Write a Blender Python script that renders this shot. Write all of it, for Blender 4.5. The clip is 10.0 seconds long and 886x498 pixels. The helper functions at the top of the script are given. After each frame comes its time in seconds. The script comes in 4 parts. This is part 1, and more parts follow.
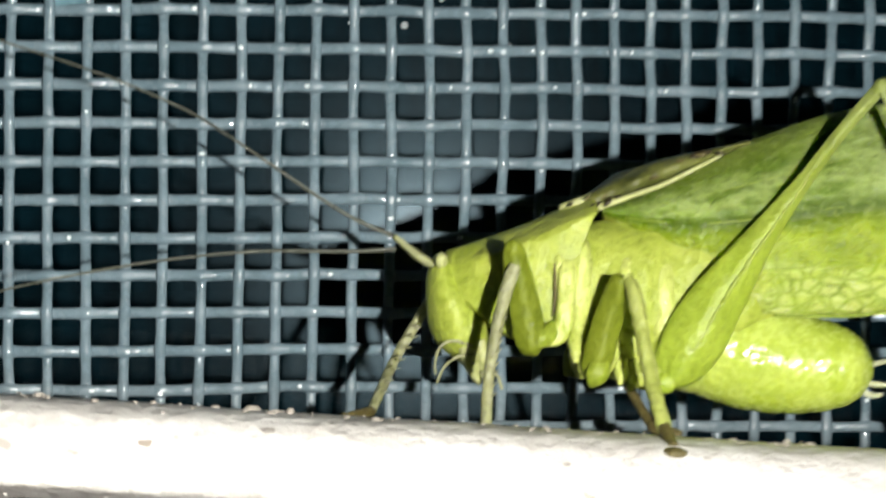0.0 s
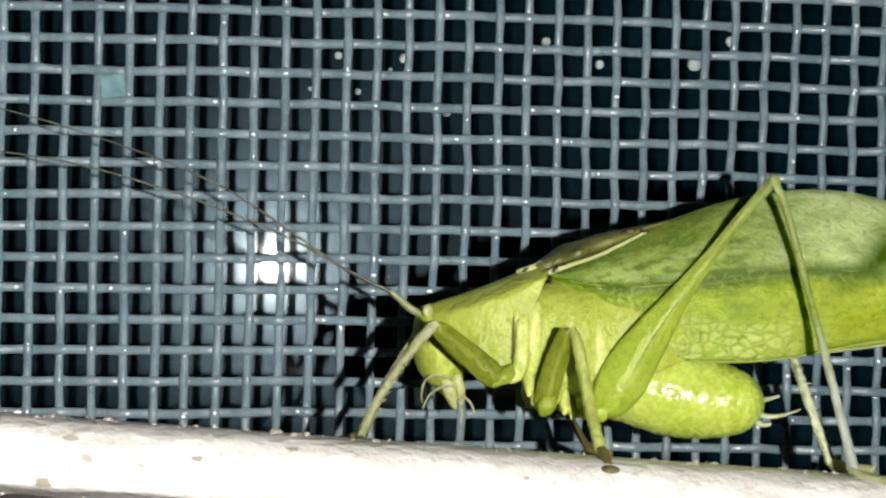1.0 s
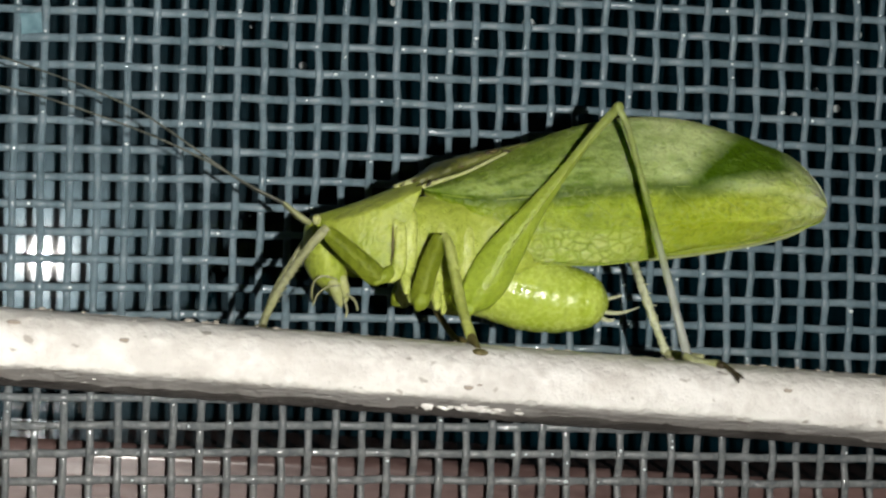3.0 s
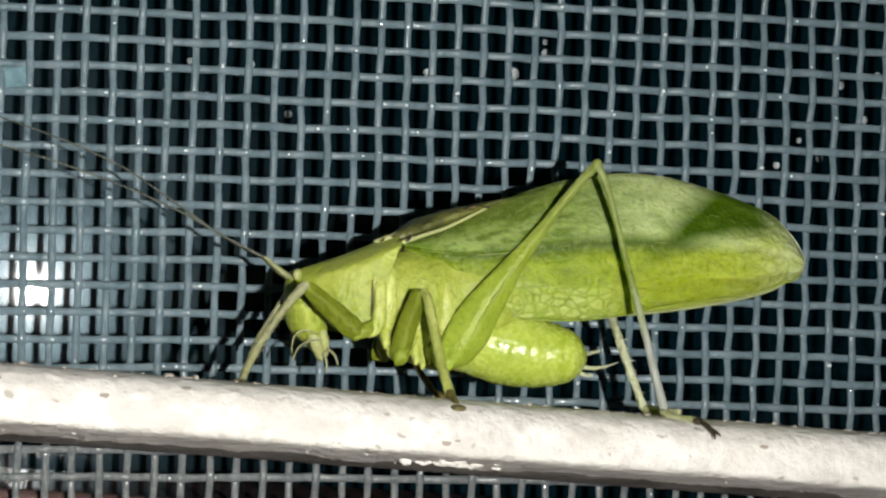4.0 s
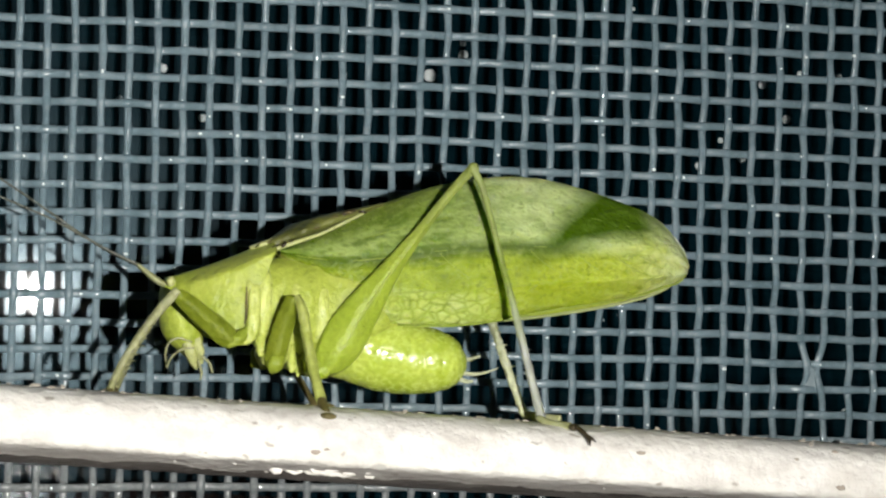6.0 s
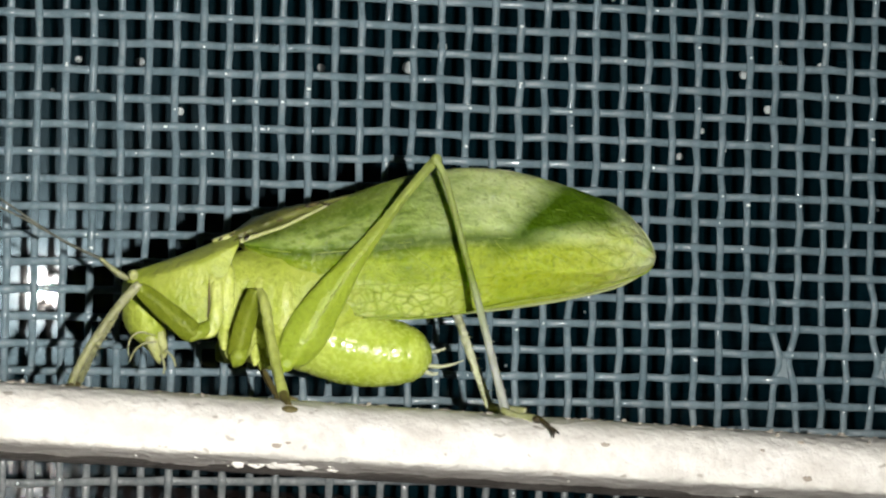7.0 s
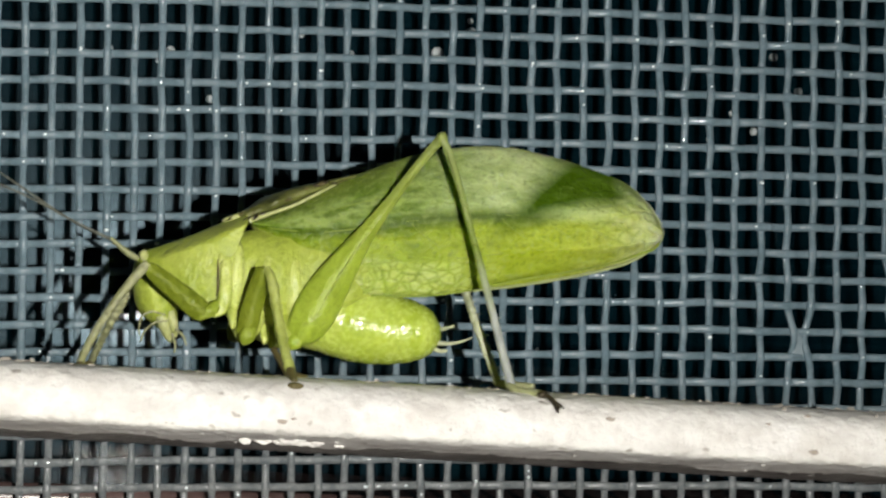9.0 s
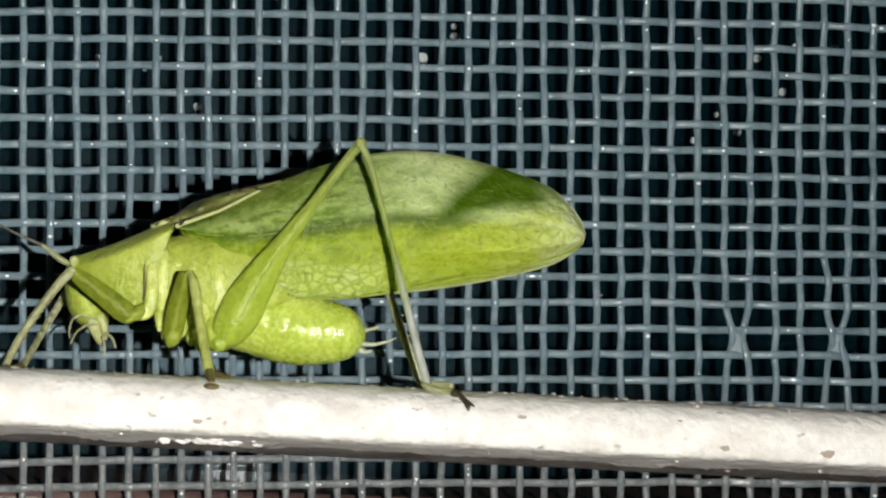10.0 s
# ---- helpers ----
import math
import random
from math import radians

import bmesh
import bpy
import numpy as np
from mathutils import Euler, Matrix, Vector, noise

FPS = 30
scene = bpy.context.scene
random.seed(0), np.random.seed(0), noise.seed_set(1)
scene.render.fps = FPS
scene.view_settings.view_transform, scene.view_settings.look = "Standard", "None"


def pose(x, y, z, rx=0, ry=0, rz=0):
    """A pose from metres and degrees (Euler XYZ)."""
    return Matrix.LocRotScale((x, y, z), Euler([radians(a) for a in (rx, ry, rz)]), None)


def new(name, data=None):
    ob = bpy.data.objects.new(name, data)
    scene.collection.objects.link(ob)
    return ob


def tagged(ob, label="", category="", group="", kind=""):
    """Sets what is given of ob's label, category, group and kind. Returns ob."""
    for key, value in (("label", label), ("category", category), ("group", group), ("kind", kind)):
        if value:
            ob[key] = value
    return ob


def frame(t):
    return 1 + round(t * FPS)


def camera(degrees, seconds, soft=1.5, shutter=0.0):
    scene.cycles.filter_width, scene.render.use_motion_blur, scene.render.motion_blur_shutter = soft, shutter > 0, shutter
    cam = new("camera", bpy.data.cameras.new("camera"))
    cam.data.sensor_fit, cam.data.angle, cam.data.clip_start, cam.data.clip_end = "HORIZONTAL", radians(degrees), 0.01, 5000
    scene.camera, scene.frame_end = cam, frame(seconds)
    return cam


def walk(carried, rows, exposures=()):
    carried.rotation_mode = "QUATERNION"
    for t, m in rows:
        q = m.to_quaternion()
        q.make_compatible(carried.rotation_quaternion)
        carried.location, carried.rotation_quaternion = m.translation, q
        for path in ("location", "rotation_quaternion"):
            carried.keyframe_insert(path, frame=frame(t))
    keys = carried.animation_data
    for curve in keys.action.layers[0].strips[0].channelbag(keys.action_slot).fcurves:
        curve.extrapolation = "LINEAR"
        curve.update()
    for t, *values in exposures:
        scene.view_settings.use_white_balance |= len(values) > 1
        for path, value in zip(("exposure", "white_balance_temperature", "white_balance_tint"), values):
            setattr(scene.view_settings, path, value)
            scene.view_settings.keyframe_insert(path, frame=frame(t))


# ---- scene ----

MM = 0.001
# seconds, x, y, z in millimetres, three angles in degrees
PATH = [
    (0.0, -22.53, -99.92, -9.70, 89.85, -3.16, -4.93),
    (0.5, -24.71, -111.60, -6.75, 89.31, -3.04, -6.19),
    (1.0, -28.97, -121.87, -7.77, 90.19, -3.89, -7.61),
    (1.5, -32.68, -130.09, -9.00, 90.49, -3.93, -9.17),
    (2.0, -35.81, -135.73, -10.51, 90.25, -3.98, -10.54),
    (2.5, -37.68, -137.66, -11.73, 89.96, -3.79, -11.24),
    (3.0, -35.64, -137.25, -12.13, 90.39, -4.02, -12.35),
    (4.5, -34.92, -138.64, -10.56, 91.27, -4.30, -12.50),
    (5.0, -32.50, -138.14, -11.18, 91.15, -4.10, -12.38),
    (5.5, -30.50, -138.16, -10.25, 91.19, -3.92, -12.45),
    (7.0, -26.27, -137.98, -10.16, 91.01, -3.50, -12.26),
    (7.5, -25.72, -138.88, -9.61, 90.95, -3.34, -11.61),
    (8.0, -24.38, -137.67, -12.06, 90.92, -3.22, -11.03),
    (8.5, -23.86, -137.11, -12.71, 91.31, -3.23, -10.96),
    (9.0, -22.95, -139.56, -11.00, 90.86, -3.04, -10.52),
    (9.5, -17.26, -143.75, -10.36, 91.01, -3.11, -9.24),
    (10.0, -13.43, -144.02, -10.53, 90.78, -2.53, -7.88),
]


def path_pose(row):
    return pose(row[1] * MM, row[2] * MM, row[3] * MM, row[4], row[5], row[6])


cam = camera(20.0, 10.0, soft=2.2, shutter=0.5)
walk(cam, [(row[0], path_pose(row)) for row in PATH],
     [(0.0, -0.62), (0.5, -0.52), (1.0, -0.17), (1.5, -0.22), (2.0, -0.19), (2.5, -0.18), (3.0, -0.28), (4.5, 0.02), (5.5, 0.05), (7.0, 0.0), (8.0, -0.06), (9.0, -0.12), (10.0, 0.04)])

# ---- light: night, one small torch beside the lens ----
world = bpy.data.worlds.new("night")
scene.world = world
world.use_nodes = True
world.node_tree.nodes["Background"].inputs[0].default_value = (0.35, 0.5, 0.65, 1)
world.node_tree.nodes["Background"].inputs[1].default_value = 0.003
LAMP_GLOW = 33100.0
LAMP_AIM = (-14.0, 50.0)
LAMP_OFFSET = (19.5, -1.0, 3.0)


# ---- materials ----
class Nodes:
    """A node material with short calls for the few kinds of node that the scene needs."""

    def __init__(self, name):
        self.mat = bpy.data.materials.new(name)
        self.mat.use_nodes = True
        self.tree = self.mat.node_tree
        self.bsdf = self.tree.nodes["Principled BSDF"]
        self.out = self.tree.nodes["Material Output"]
        self.coords = None

    def add(self, kind, **values):
        node = self.tree.nodes.new(kind)
        for key, value in values.items():
            node.inputs[key].default_value = value
        return node

    def link(self, a, b):
        self.tree.links.new(a, b)

    def place(self, scale=1.0, stretch=(1, 1, 1)):
        if self.coords is None:
            self.coords = self.tree.nodes.new("ShaderNodeTexCoord")
        m = self.tree.nodes.new("ShaderNodeMapping")
        m.inputs["Scale"].default_value = [scale * s for s in stretch]
        self.link(self.coords.outputs["Object"], m.inputs["Vector"])
        return m.outputs[0]

    def noise(self, scale, detail=4.0, stretch=(1, 1, 1)):
        n = self.add("ShaderNodeTexNoise", Scale=1.0, Detail=detail)
        self.link(self.place(scale, stretch), n.inputs["Vector"])
        return n.outputs["Fac"]

    def cells(self, scale, feature="DISTANCE_TO_EDGE", stretch=(1, 1, 1)):
        n = self.add("ShaderNodeTexVoronoi", Scale=1.0)
        n.feature = feature
        self.link(self.place(scale, stretch), n.inputs["Vector"])
        return n.outputs["Distance"]

    def ramp(self, fac, *stops):
        n = self.tree.nodes.new("ShaderNodeValToRGB")
        while len(n.color_ramp.elements) < len(stops):
            n.color_ramp.elements.new(0.5)
        for e, (at, c) in zip(n.color_ramp.elements, stops):
            e.position = at
            e.color = (c, c, c, 1) if isinstance(c, (int, float)) else (*c, 1)
        self.link(fac, n.inputs["Fac"])
        return n.outputs["Color"]

    def blend(self, fac, a, b, mode="MIX"):
        n = self.tree.nodes.new("ShaderNodeMix")
        n.data_type, n.blend_type = "RGBA", mode
        for value, socket in ((fac, n.inputs[0]), (a, n.inputs[6]), (b, n.inputs[7])):
            if isinstance(value, bpy.types.NodeSocket):
                self.link(value, socket)
            else:
                socket.default_value = value if isinstance(value, (int, float)) else (*value, 1)
        return n.outputs[2]

    def bump(self, height, strength, distance):
        n = self.add("ShaderNodeBump", Strength=strength, Distance=distance)
        self.link(height, n.inputs["Height"])
        self.link(n.outputs[0], self.bsdf.inputs["Normal"])

    def set(self, **values):
        for key, value in values.items():
            socket = self.bsdf.inputs[key.replace("_", " ")]
            if isinstance(value, bpy.types.NodeSocket):
                self.link(value, socket)
            else:
                socket.default_value = value
        return self


def skin(name, dark, light, rough=0.45, glow=0.2, scale=900.0, bump=0.5, cells=0.0, ends=None, tops=None):
    """Soft translucent insect skin, mottled at three scales."""
    n = Nodes(name)
    dark, light = [[k * v for k, v in zip((0.69, 0.74, 0.55), c)] for c in (dark, light)]
    big = n.noise(scale * 0.35, 4)
    mid = n.noise(scale * 1.1, 4, (1, 1, 0.55))
    fine = n.noise(scale * 4, 4)
    c = n.blend(n.ramp(big, (0.32, 0.0), (0.68, 1.0)), dark, light)
    c = n.blend(n.ramp(mid, (0.42, 0.0), (0.62, 0.55)), c, light)
    c = n.blend(n.ramp(fine, (0.45, 0.0), (0.7, 0.4)), c, [min(v * 1.25, 0.85) for v in light])
    c = n.blend(n.ramp(fine, (0.3, 0.4), (0.45, 0.0)), c, [v * 0.75 for v in dark])
    if ends:
        along = n.tree.nodes.new("ShaderNodeSeparateXYZ")
        n.link(n.place(50.0), along.inputs[0])
        c = n.blend(n.ramp(along.outputs[2], (0.18, 1.0), (0.36, 0.0)), c, n.blend(n.ramp(mid, (0.4, 0.0), (0.6, 1.0)), [v * 0.7 for v in ends], ends))
    if tops:
        height_of = n.tree.nodes.new("ShaderNodeSeparateXYZ")
        n.link(n.place(50.0), height_of.inputs[0])
        c = n.blend(n.ramp(height_of.outputs[2], (0.34, 0.0), (0.60, 1.0)), c, n.blend(n.ramp(mid, (0.4, 0.0), (0.6, 1.0)), [v * 0.75 for v in tops], tops))
    n.set(Base_Color=c, Roughness=n.ramp(fine, (0.3, rough - 0.1), (0.7, rough + 0.12)), Subsurface_Weight=glow, Subsurface_Scale=0.0006)
    n.bsdf.inputs["Subsurface Radius"].default_value = (0.9, 1.0, 0.25)
    height = n.blend(0.5, mid, fine)
    if cells:
        height = n.blend(0.35, height, n.ramp(n.cells(cells), (0.0, 0.0), (0.4, 1.0)))
    lump = n.noise(scale * 0.8, 3, (0.8, 1, 0.4))
    n.bump(n.blend(0.45, lump, height), min(1.0, bump * 1.6), 0.00055)
    return n.mat


M_BODY = skin("green_cuticle", (0.39, 0.475, 0.050), (0.64, 0.69, 0.155))
M_ABDOMEN = skin("yellow_green_abdomen", (0.52, 0.63, 0.075), (0.77, 0.85, 0.24), rough=0.24, cells=2100.0, bump=0.15, glow=0.45)
M_PLATE = skin("pale_thorax_plate", (0.51, 0.59, 0.09), (0.83, 0.855, 0.32), rough=0.33)
M_FEMUR = skin("olive_femur_cuticle", (0.15, 0.19, 0.010), (0.31, 0.35, 0.03), rough=0.5, glow=0.1)
M_HIND = skin("green_to_grey_tibia_cuticle", (0.27, 0.35, 0.055), (0.38, 0.46, 0.11), rough=0.48, ends=(0.44, 0.47, 0.42), tops=(0.27, 0.33, 0.10))
M_WHITE = skin("whitish_tibia_cuticle", (0.42, 0.42, 0.34), (0.82, 0.81, 0.72), rough=0.36, bump=0.9)
M_SHIN = skin("pale_brown_tibia_cuticle", (0.30, 0.29, 0.18), (0.52, 0.50, 0.37), rough=0.42, bump=0.8)
M_FOOT = skin("pale_foot_cuticle", (0.30, 0.30, 0.18), (0.48, 0.47, 0.32), rough=0.45)
M_ROOF = skin("brown_green_membrane", (0.045, 0.052, 0.012), (0.25, 0.25, 0.085), rough=0.42)
M_RIM = skin("pale_wing_rim", (0.36, 0.41, 0.18), (0.54, 0.57, 0.33), rough=0.5)
M_RIB = skin("green_wing_rib", (0.30, 0.39, 0.035), (0.44, 0.53, 0.09), rough=0.6)
M_ANTENNA = skin("grey_antenna", (0.045, 0.045, 0.044), (0.15, 0.15, 0.148), rough=0.35, glow=0.0)
M_LEG = skin("green_leg_cuticle", (0.38, 0.49, 0.042), (0.55, 0.65, 0.10), rough=0.42, glow=0.3, bump=0.5, tops=(0.29, 0.35, 0.09))
M_JOINT = skin("dull_green_joint", (0.26, 0.32, 0.025), (0.43, 0.49, 0.07), rough=0.48)
M_GLINT = skin("glossy_green_ridge", (0.36, 0.46, 0.05), (0.52, 0.60, 0.12), rough=0.38, bump=0.8)
M_PALE = skin("pale_tibia_cuticle", (0.45, 0.49, 0.13), (0.64, 0.66, 0.25), rough=0.42, bump=0.7)
M_CREAM = skin("cream_cuticle", (0.54, 0.54, 0.27), (0.70, 0.69, 0.42), rough=0.42)
M_DARK = skin("brown_claw", (0.02, 0.014, 0.008), (0.07, 0.05, 0.03), rough=0.4, glow=0.0)
M_PAD = skin("brown_foot_pad", (0.10, 0.075, 0.03), (0.22, 0.17, 0.08), rough=0.5, glow=0.1)


def wing_material():
    """Leaf green with a grey-green upper field, a yellow-green lower one and a pale netted margin; sheen and fold shade
    are painted in.
    """
    n = Nodes("leaf_green_forewing")
    flat = n.tree.nodes.new("ShaderNodeUVMap")
    flat.uv_map = "flat"
    sep = n.tree.nodes.new("ShaderNodeSeparateXYZ")
    n.link(flat.outputs[0], sep.inputs[0])
    wob = n.noise(420, 4)

    def math_node(kind, a, b):
        m = n.tree.nodes.new("ShaderNodeMath")
        m.operation = kind
        for value, socket in ((a, m.inputs[0]), (b, m.inputs[1])):
            if isinstance(value, bpy.types.NodeSocket):
                n.link(value, socket)
            else:
                socket.default_value = value
        return m.outputs[0]

    u, v = sep.outputs[0], math_node("ADD", sep.outputs[1], math_node("MULTIPLY", math_node("SUBTRACT", wob, 0.5), 0.10))
    cell = n.cells(1750, stretch=(0.9, 0.9, 1.2))
    net = n.ramp(cell, (0.02, 1.0), (0.20, 0.0))
    fine = n.noise(3400, 4)
    small = n.noise(1500, 4, (0.6, 1, 1))
    wide = n.noise(330, 3, (0.5, 1, 1))
    upper = n.blend(n.ramp(small, (0.36, 0.0), (0.66, 1.0)), (0.19, 0.27, 0.045), (0.45, 0.52, 0.205))
    upper = n.blend(n.ramp(wide, (0.38, 0.45), (0.56, 0.0)), upper, (0.165, 0.24, 0.035))
    # sheen on the outer upper field, put into the colour
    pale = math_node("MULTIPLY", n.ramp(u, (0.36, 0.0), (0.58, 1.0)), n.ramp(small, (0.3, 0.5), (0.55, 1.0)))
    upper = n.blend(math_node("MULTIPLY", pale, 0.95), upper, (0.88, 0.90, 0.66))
    # satin glints painted in pale colour along the folded shoulder, and an olive upper edge at the root
    satin_glint = n.ramp(math_node("ABSOLUTE", math_node("SUBTRACT", v, 0.33), 0.0), (0.0, 0.85), (0.16, 0.0))
    satin_glint = math_node("MULTIPLY", math_node("MULTIPLY", satin_glint, n.ramp(u, (0.04, 0.0), (0.12, 1.0), (0.30, 0.9), (0.46, 0.0))), n.ramp(small, (0.40, 0.2), (0.56, 1.0)))
    upper = n.blend(satin_glint, upper, (0.70, 0.76, 0.40))
    upper = n.blend(math_node("MULTIPLY", n.ramp(v, (0.06, 0.75), (0.22, 0.0)), n.ramp(u, (0.30, 1.0), (0.46, 0.0))), upper, (0.22, 0.25, 0.06))
    lower = n.blend(n.ramp(small, (0.32, 0.0), (0.68, 1.0)), (0.35, 0.42, 0.014), (0.58, 0.63, 0.07))
    margin = n.blend(n.ramp(small, (0.3, 0.0), (0.7, 1.0)), (0.76, 0.79, 0.24), (0.95, 0.94, 0.52))
    margin = n.blend(math_node("MULTIPLY", net, 0.7), margin, (0.42, 0.50, 0.06))
    tip = n.blend(math_node("MULTIPLY", net, 0.4), n.blend(n.ramp(small, (0.35, 0.0), (0.65, 1.0)), (0.66, 0.64, 0.13), (0.94, 0.88, 0.42)), (0.42, 0.47, 0.12))

    def step(value, lo, hi):
        return n.ramp(math_node("MULTIPLY", value, 0.25), (lo * 0.25, 0.0), (hi * 0.25, 1.0))

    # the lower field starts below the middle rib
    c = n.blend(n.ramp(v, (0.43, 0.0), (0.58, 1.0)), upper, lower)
    # the netted margin runs along the lower edge and fades out towards the tip
    rise = math_node("ADD", v, math_node("MULTIPLY", n.ramp(u, (0.06, 1.0), (0.36, 0.0)), 0.13))
    c = n.blend(math_node("MULTIPLY", n.ramp(rise, (0.755, 0.0), (0.79, 1.0)), n.ramp(u, (0.46, 1.0), (0.62, 0.0))), c, margin)
    # shade of the wing's fold painted in olive, bounded by a slanting line towards the base and fading downwards
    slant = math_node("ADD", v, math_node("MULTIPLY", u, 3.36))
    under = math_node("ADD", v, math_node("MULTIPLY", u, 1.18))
    fold_shade = math_node("MULTIPLY", step(slant, 2.38, 2.66), math_node("SUBTRACT", 1.0, step(under, 1.19, 1.41)))
    fold_shade = math_node("MULTIPLY", fold_shade, n.ramp(u, (0.86, 1.0), (1.0, 0.4)))
    fold_shade = n.ramp(fold_shade, (0.05, 0.0), (0.9, 1.0))
    # the fold's shade goes on towards the base as a painted dark line
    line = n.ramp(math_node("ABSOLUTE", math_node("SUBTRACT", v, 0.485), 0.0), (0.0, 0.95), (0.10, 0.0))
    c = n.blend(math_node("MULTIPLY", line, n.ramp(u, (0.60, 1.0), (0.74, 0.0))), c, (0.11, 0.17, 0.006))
    c = n.blend(math_node("MULTIPLY", n.ramp(u, (0.72, 0.0), (0.93, 0.95)), n.ramp(v, (0.1, 0.4), (0.42, 1.0))), c, tip)
    c = n.blend(math_node("MULTIPLY", n.ramp(u, (0.42, 0.0), (0.60, 0.6), (0.76, 0.6), (0.88, 0.0)), n.ramp(v, (0.50, 0.0), (0.62, 1.0), (0.80, 1.0), (0.92, 0.2))), c, n.blend(n.ramp(small, (0.35, 0.0), (0.65, 1.0)), (0.60, 0.62, 0.02), (0.82, 0.82, 0.14)))
    # shade painted along the fold that runs down from the root; the field under it is as pale as the body
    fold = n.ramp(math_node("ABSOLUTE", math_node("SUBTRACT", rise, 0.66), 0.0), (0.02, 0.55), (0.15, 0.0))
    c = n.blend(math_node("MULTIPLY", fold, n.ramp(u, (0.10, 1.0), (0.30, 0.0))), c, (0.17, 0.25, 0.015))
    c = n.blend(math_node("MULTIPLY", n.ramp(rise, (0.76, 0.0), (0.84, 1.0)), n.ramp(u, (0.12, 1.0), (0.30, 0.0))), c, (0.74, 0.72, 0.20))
    c = n.blend(n.ramp(fine, (0.52, 0.0), (0.75, 0.4)), c, (0.62, 0.66, 0.36))
    c = n.blend(n.ramp(fine, (0.30, 0.45), (0.46, 0.0)), c, (0.16, 0.22, 0.02))
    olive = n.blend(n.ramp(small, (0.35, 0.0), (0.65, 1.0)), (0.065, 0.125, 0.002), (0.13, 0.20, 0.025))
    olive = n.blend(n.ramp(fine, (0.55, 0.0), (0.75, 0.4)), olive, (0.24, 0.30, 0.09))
    c = n.blend(fold_shade, c, olive)
    # a pale frosted edge round the tip
    c = n.blend(math_node("MULTIPLY", n.ramp(u, (0.86, 0.0), (0.97, 0.9)), n.ramp(small, (0.35, 0.35), (0.6, 1.0))), c, (0.92, 0.92, 0.74))
    c = n.blend(1.0, c, (0.61, 0.715, 0.45), "MULTIPLY")
    n.set(Base_Color=c, Roughness=math_node("MULTIPLY", n.ramp(fine, (0.3, 0.40), (0.7, 0.65)), n.ramp(u, (0.12, 0.6), (0.45, 1.0))), Specular_IOR_Level=n.ramp(fold_shade, (0.0, 0.24), (1.0, 0.04)), Subsurface_Weight=0.65, Subsurface_Scale=0.0011)
    n.bsdf.inputs["Subsurface Radius"].default_value = (0.8, 1.0, 0.2)
    relief = n.blend(n.ramp(u, (0.7, 0.10), (0.95, 0.22)), n.blend(0.45, small, fine), n.ramp(cell, (0.0, 0.0), (0.3, 1.0)))
    n.bump(relief, 0.9, 0.0003)
    return n.mat


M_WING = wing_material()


def paint_material():
    n = Nodes("white_paint")
    grain = n.noise(1700, 5)
    lump = n.noise(330, 4)
    speck = n.ramp(n.noise(1500, 2, (0.7, 1, 1)), (0.68, 0.0), (0.74, 0.8))
    stain = n.ramp(n.noise(240, 5), (0.56, 0.0), (0.72, 0.55))
    c = n.blend(n.ramp(lump, (0.3, 0.0), (0.7, 1.0)), (0.82, 0.80, 0.755), (0.89, 0.875, 0.84))
    c = n.blend(n.ramp(grain, (0.5, 0.0), (0.75, 0.5)), c, (0.60, 0.56, 0.51))
    c = n.blend(stain, c, (0.66, 0.62, 0.56))
    c = n.blend(n.ramp(n.noise(700, 4, (0.5, 1, 1)), (0.48, 0.0), (0.64, 0.55)), c, (0.60, 0.57, 0.53))
    c = n.blend(speck, c, (0.40, 0.36, 0.31))
    n.set(Base_Color=c, Roughness=n.ramp(grain, (0.3, 0.5), (0.7, 0.75)), Specular_IOR_Level=0.3)
    n.bump(n.blend(0.5, n.blend(0.4, lump, n.noise(900, 4, (0.6, 1, 1))), grain), 1.0, 0.0005)
    return n.mat


M_PAINT = paint_material()


# mottled dark grey for the painted shade under the ledge's rolled edge
def underside_shade_material():
    n = Nodes("dark_underside_shade")
    grain = n.noise(1900, 5)
    lump = n.noise(500, 4, (0.6, 1, 1))
    c = n.blend(n.ramp(lump, (0.35, 0.0), (0.7, 1.0)), (0.05, 0.047, 0.042), (0.20, 0.19, 0.175))
    c = n.blend(n.ramp(grain, (0.60, 0.0), (0.74, 0.6)), c, (0.45, 0.43, 0.40))
    n.set(Base_Color=c, Roughness=0.4)
    n.bump(n.blend(0.5, grain, lump), 1.0, 0.0004)
    return n.mat


M_UNDERSHADE = underside_shade_material()


def wire_material():
    """Vinyl-coated yarn: a smooth blue-grey coat with small glossy flats and dull dust."""
    n = Nodes("grey_coated_wire")
    fine = n.noise(2600, 4)
    big = n.noise(420, 3)
    gloss = n.noise(1300, 2)
    c = n.blend(n.ramp(big, (0.3, 0.0), (0.7, 1.0)), (0.117, 0.174, 0.205), (0.180, 0.247, 0.287))
    c = n.blend(n.ramp(fine, (0.52, 0.0), (0.8, 0.45)), c, (0.27, 0.37, 0.43))
    c = n.blend(n.ramp(fine, (0.25, 0.4), (0.42, 0.0)), c, (0.10, 0.14, 0.16))
    # grey-brown dust has settled on the netting under the ledge
    low = n.tree.nodes.new("ShaderNodeSeparateXYZ")
    n.link(n.place(-35.0), low.inputs[0])
    c = n.blend(n.ramp(low.outputs[2], (0.52, 0.0), (0.70, 0.6), (0.86, 0.75)), c, n.blend(n.ramp(fine, (0.4, 0.0), (0.65, 1.0)), (0.13, 0.125, 0.12), (0.25, 0.235, 0.22)))
    n.set(Base_Color=c, Roughness=n.ramp(gloss, (0.40, 0.42), (0.56, 0.10)))
    n.bump(n.blend(0.5, fine, gloss), 0.5, 0.00012)
    return n.mat


M_WIRE = wire_material()


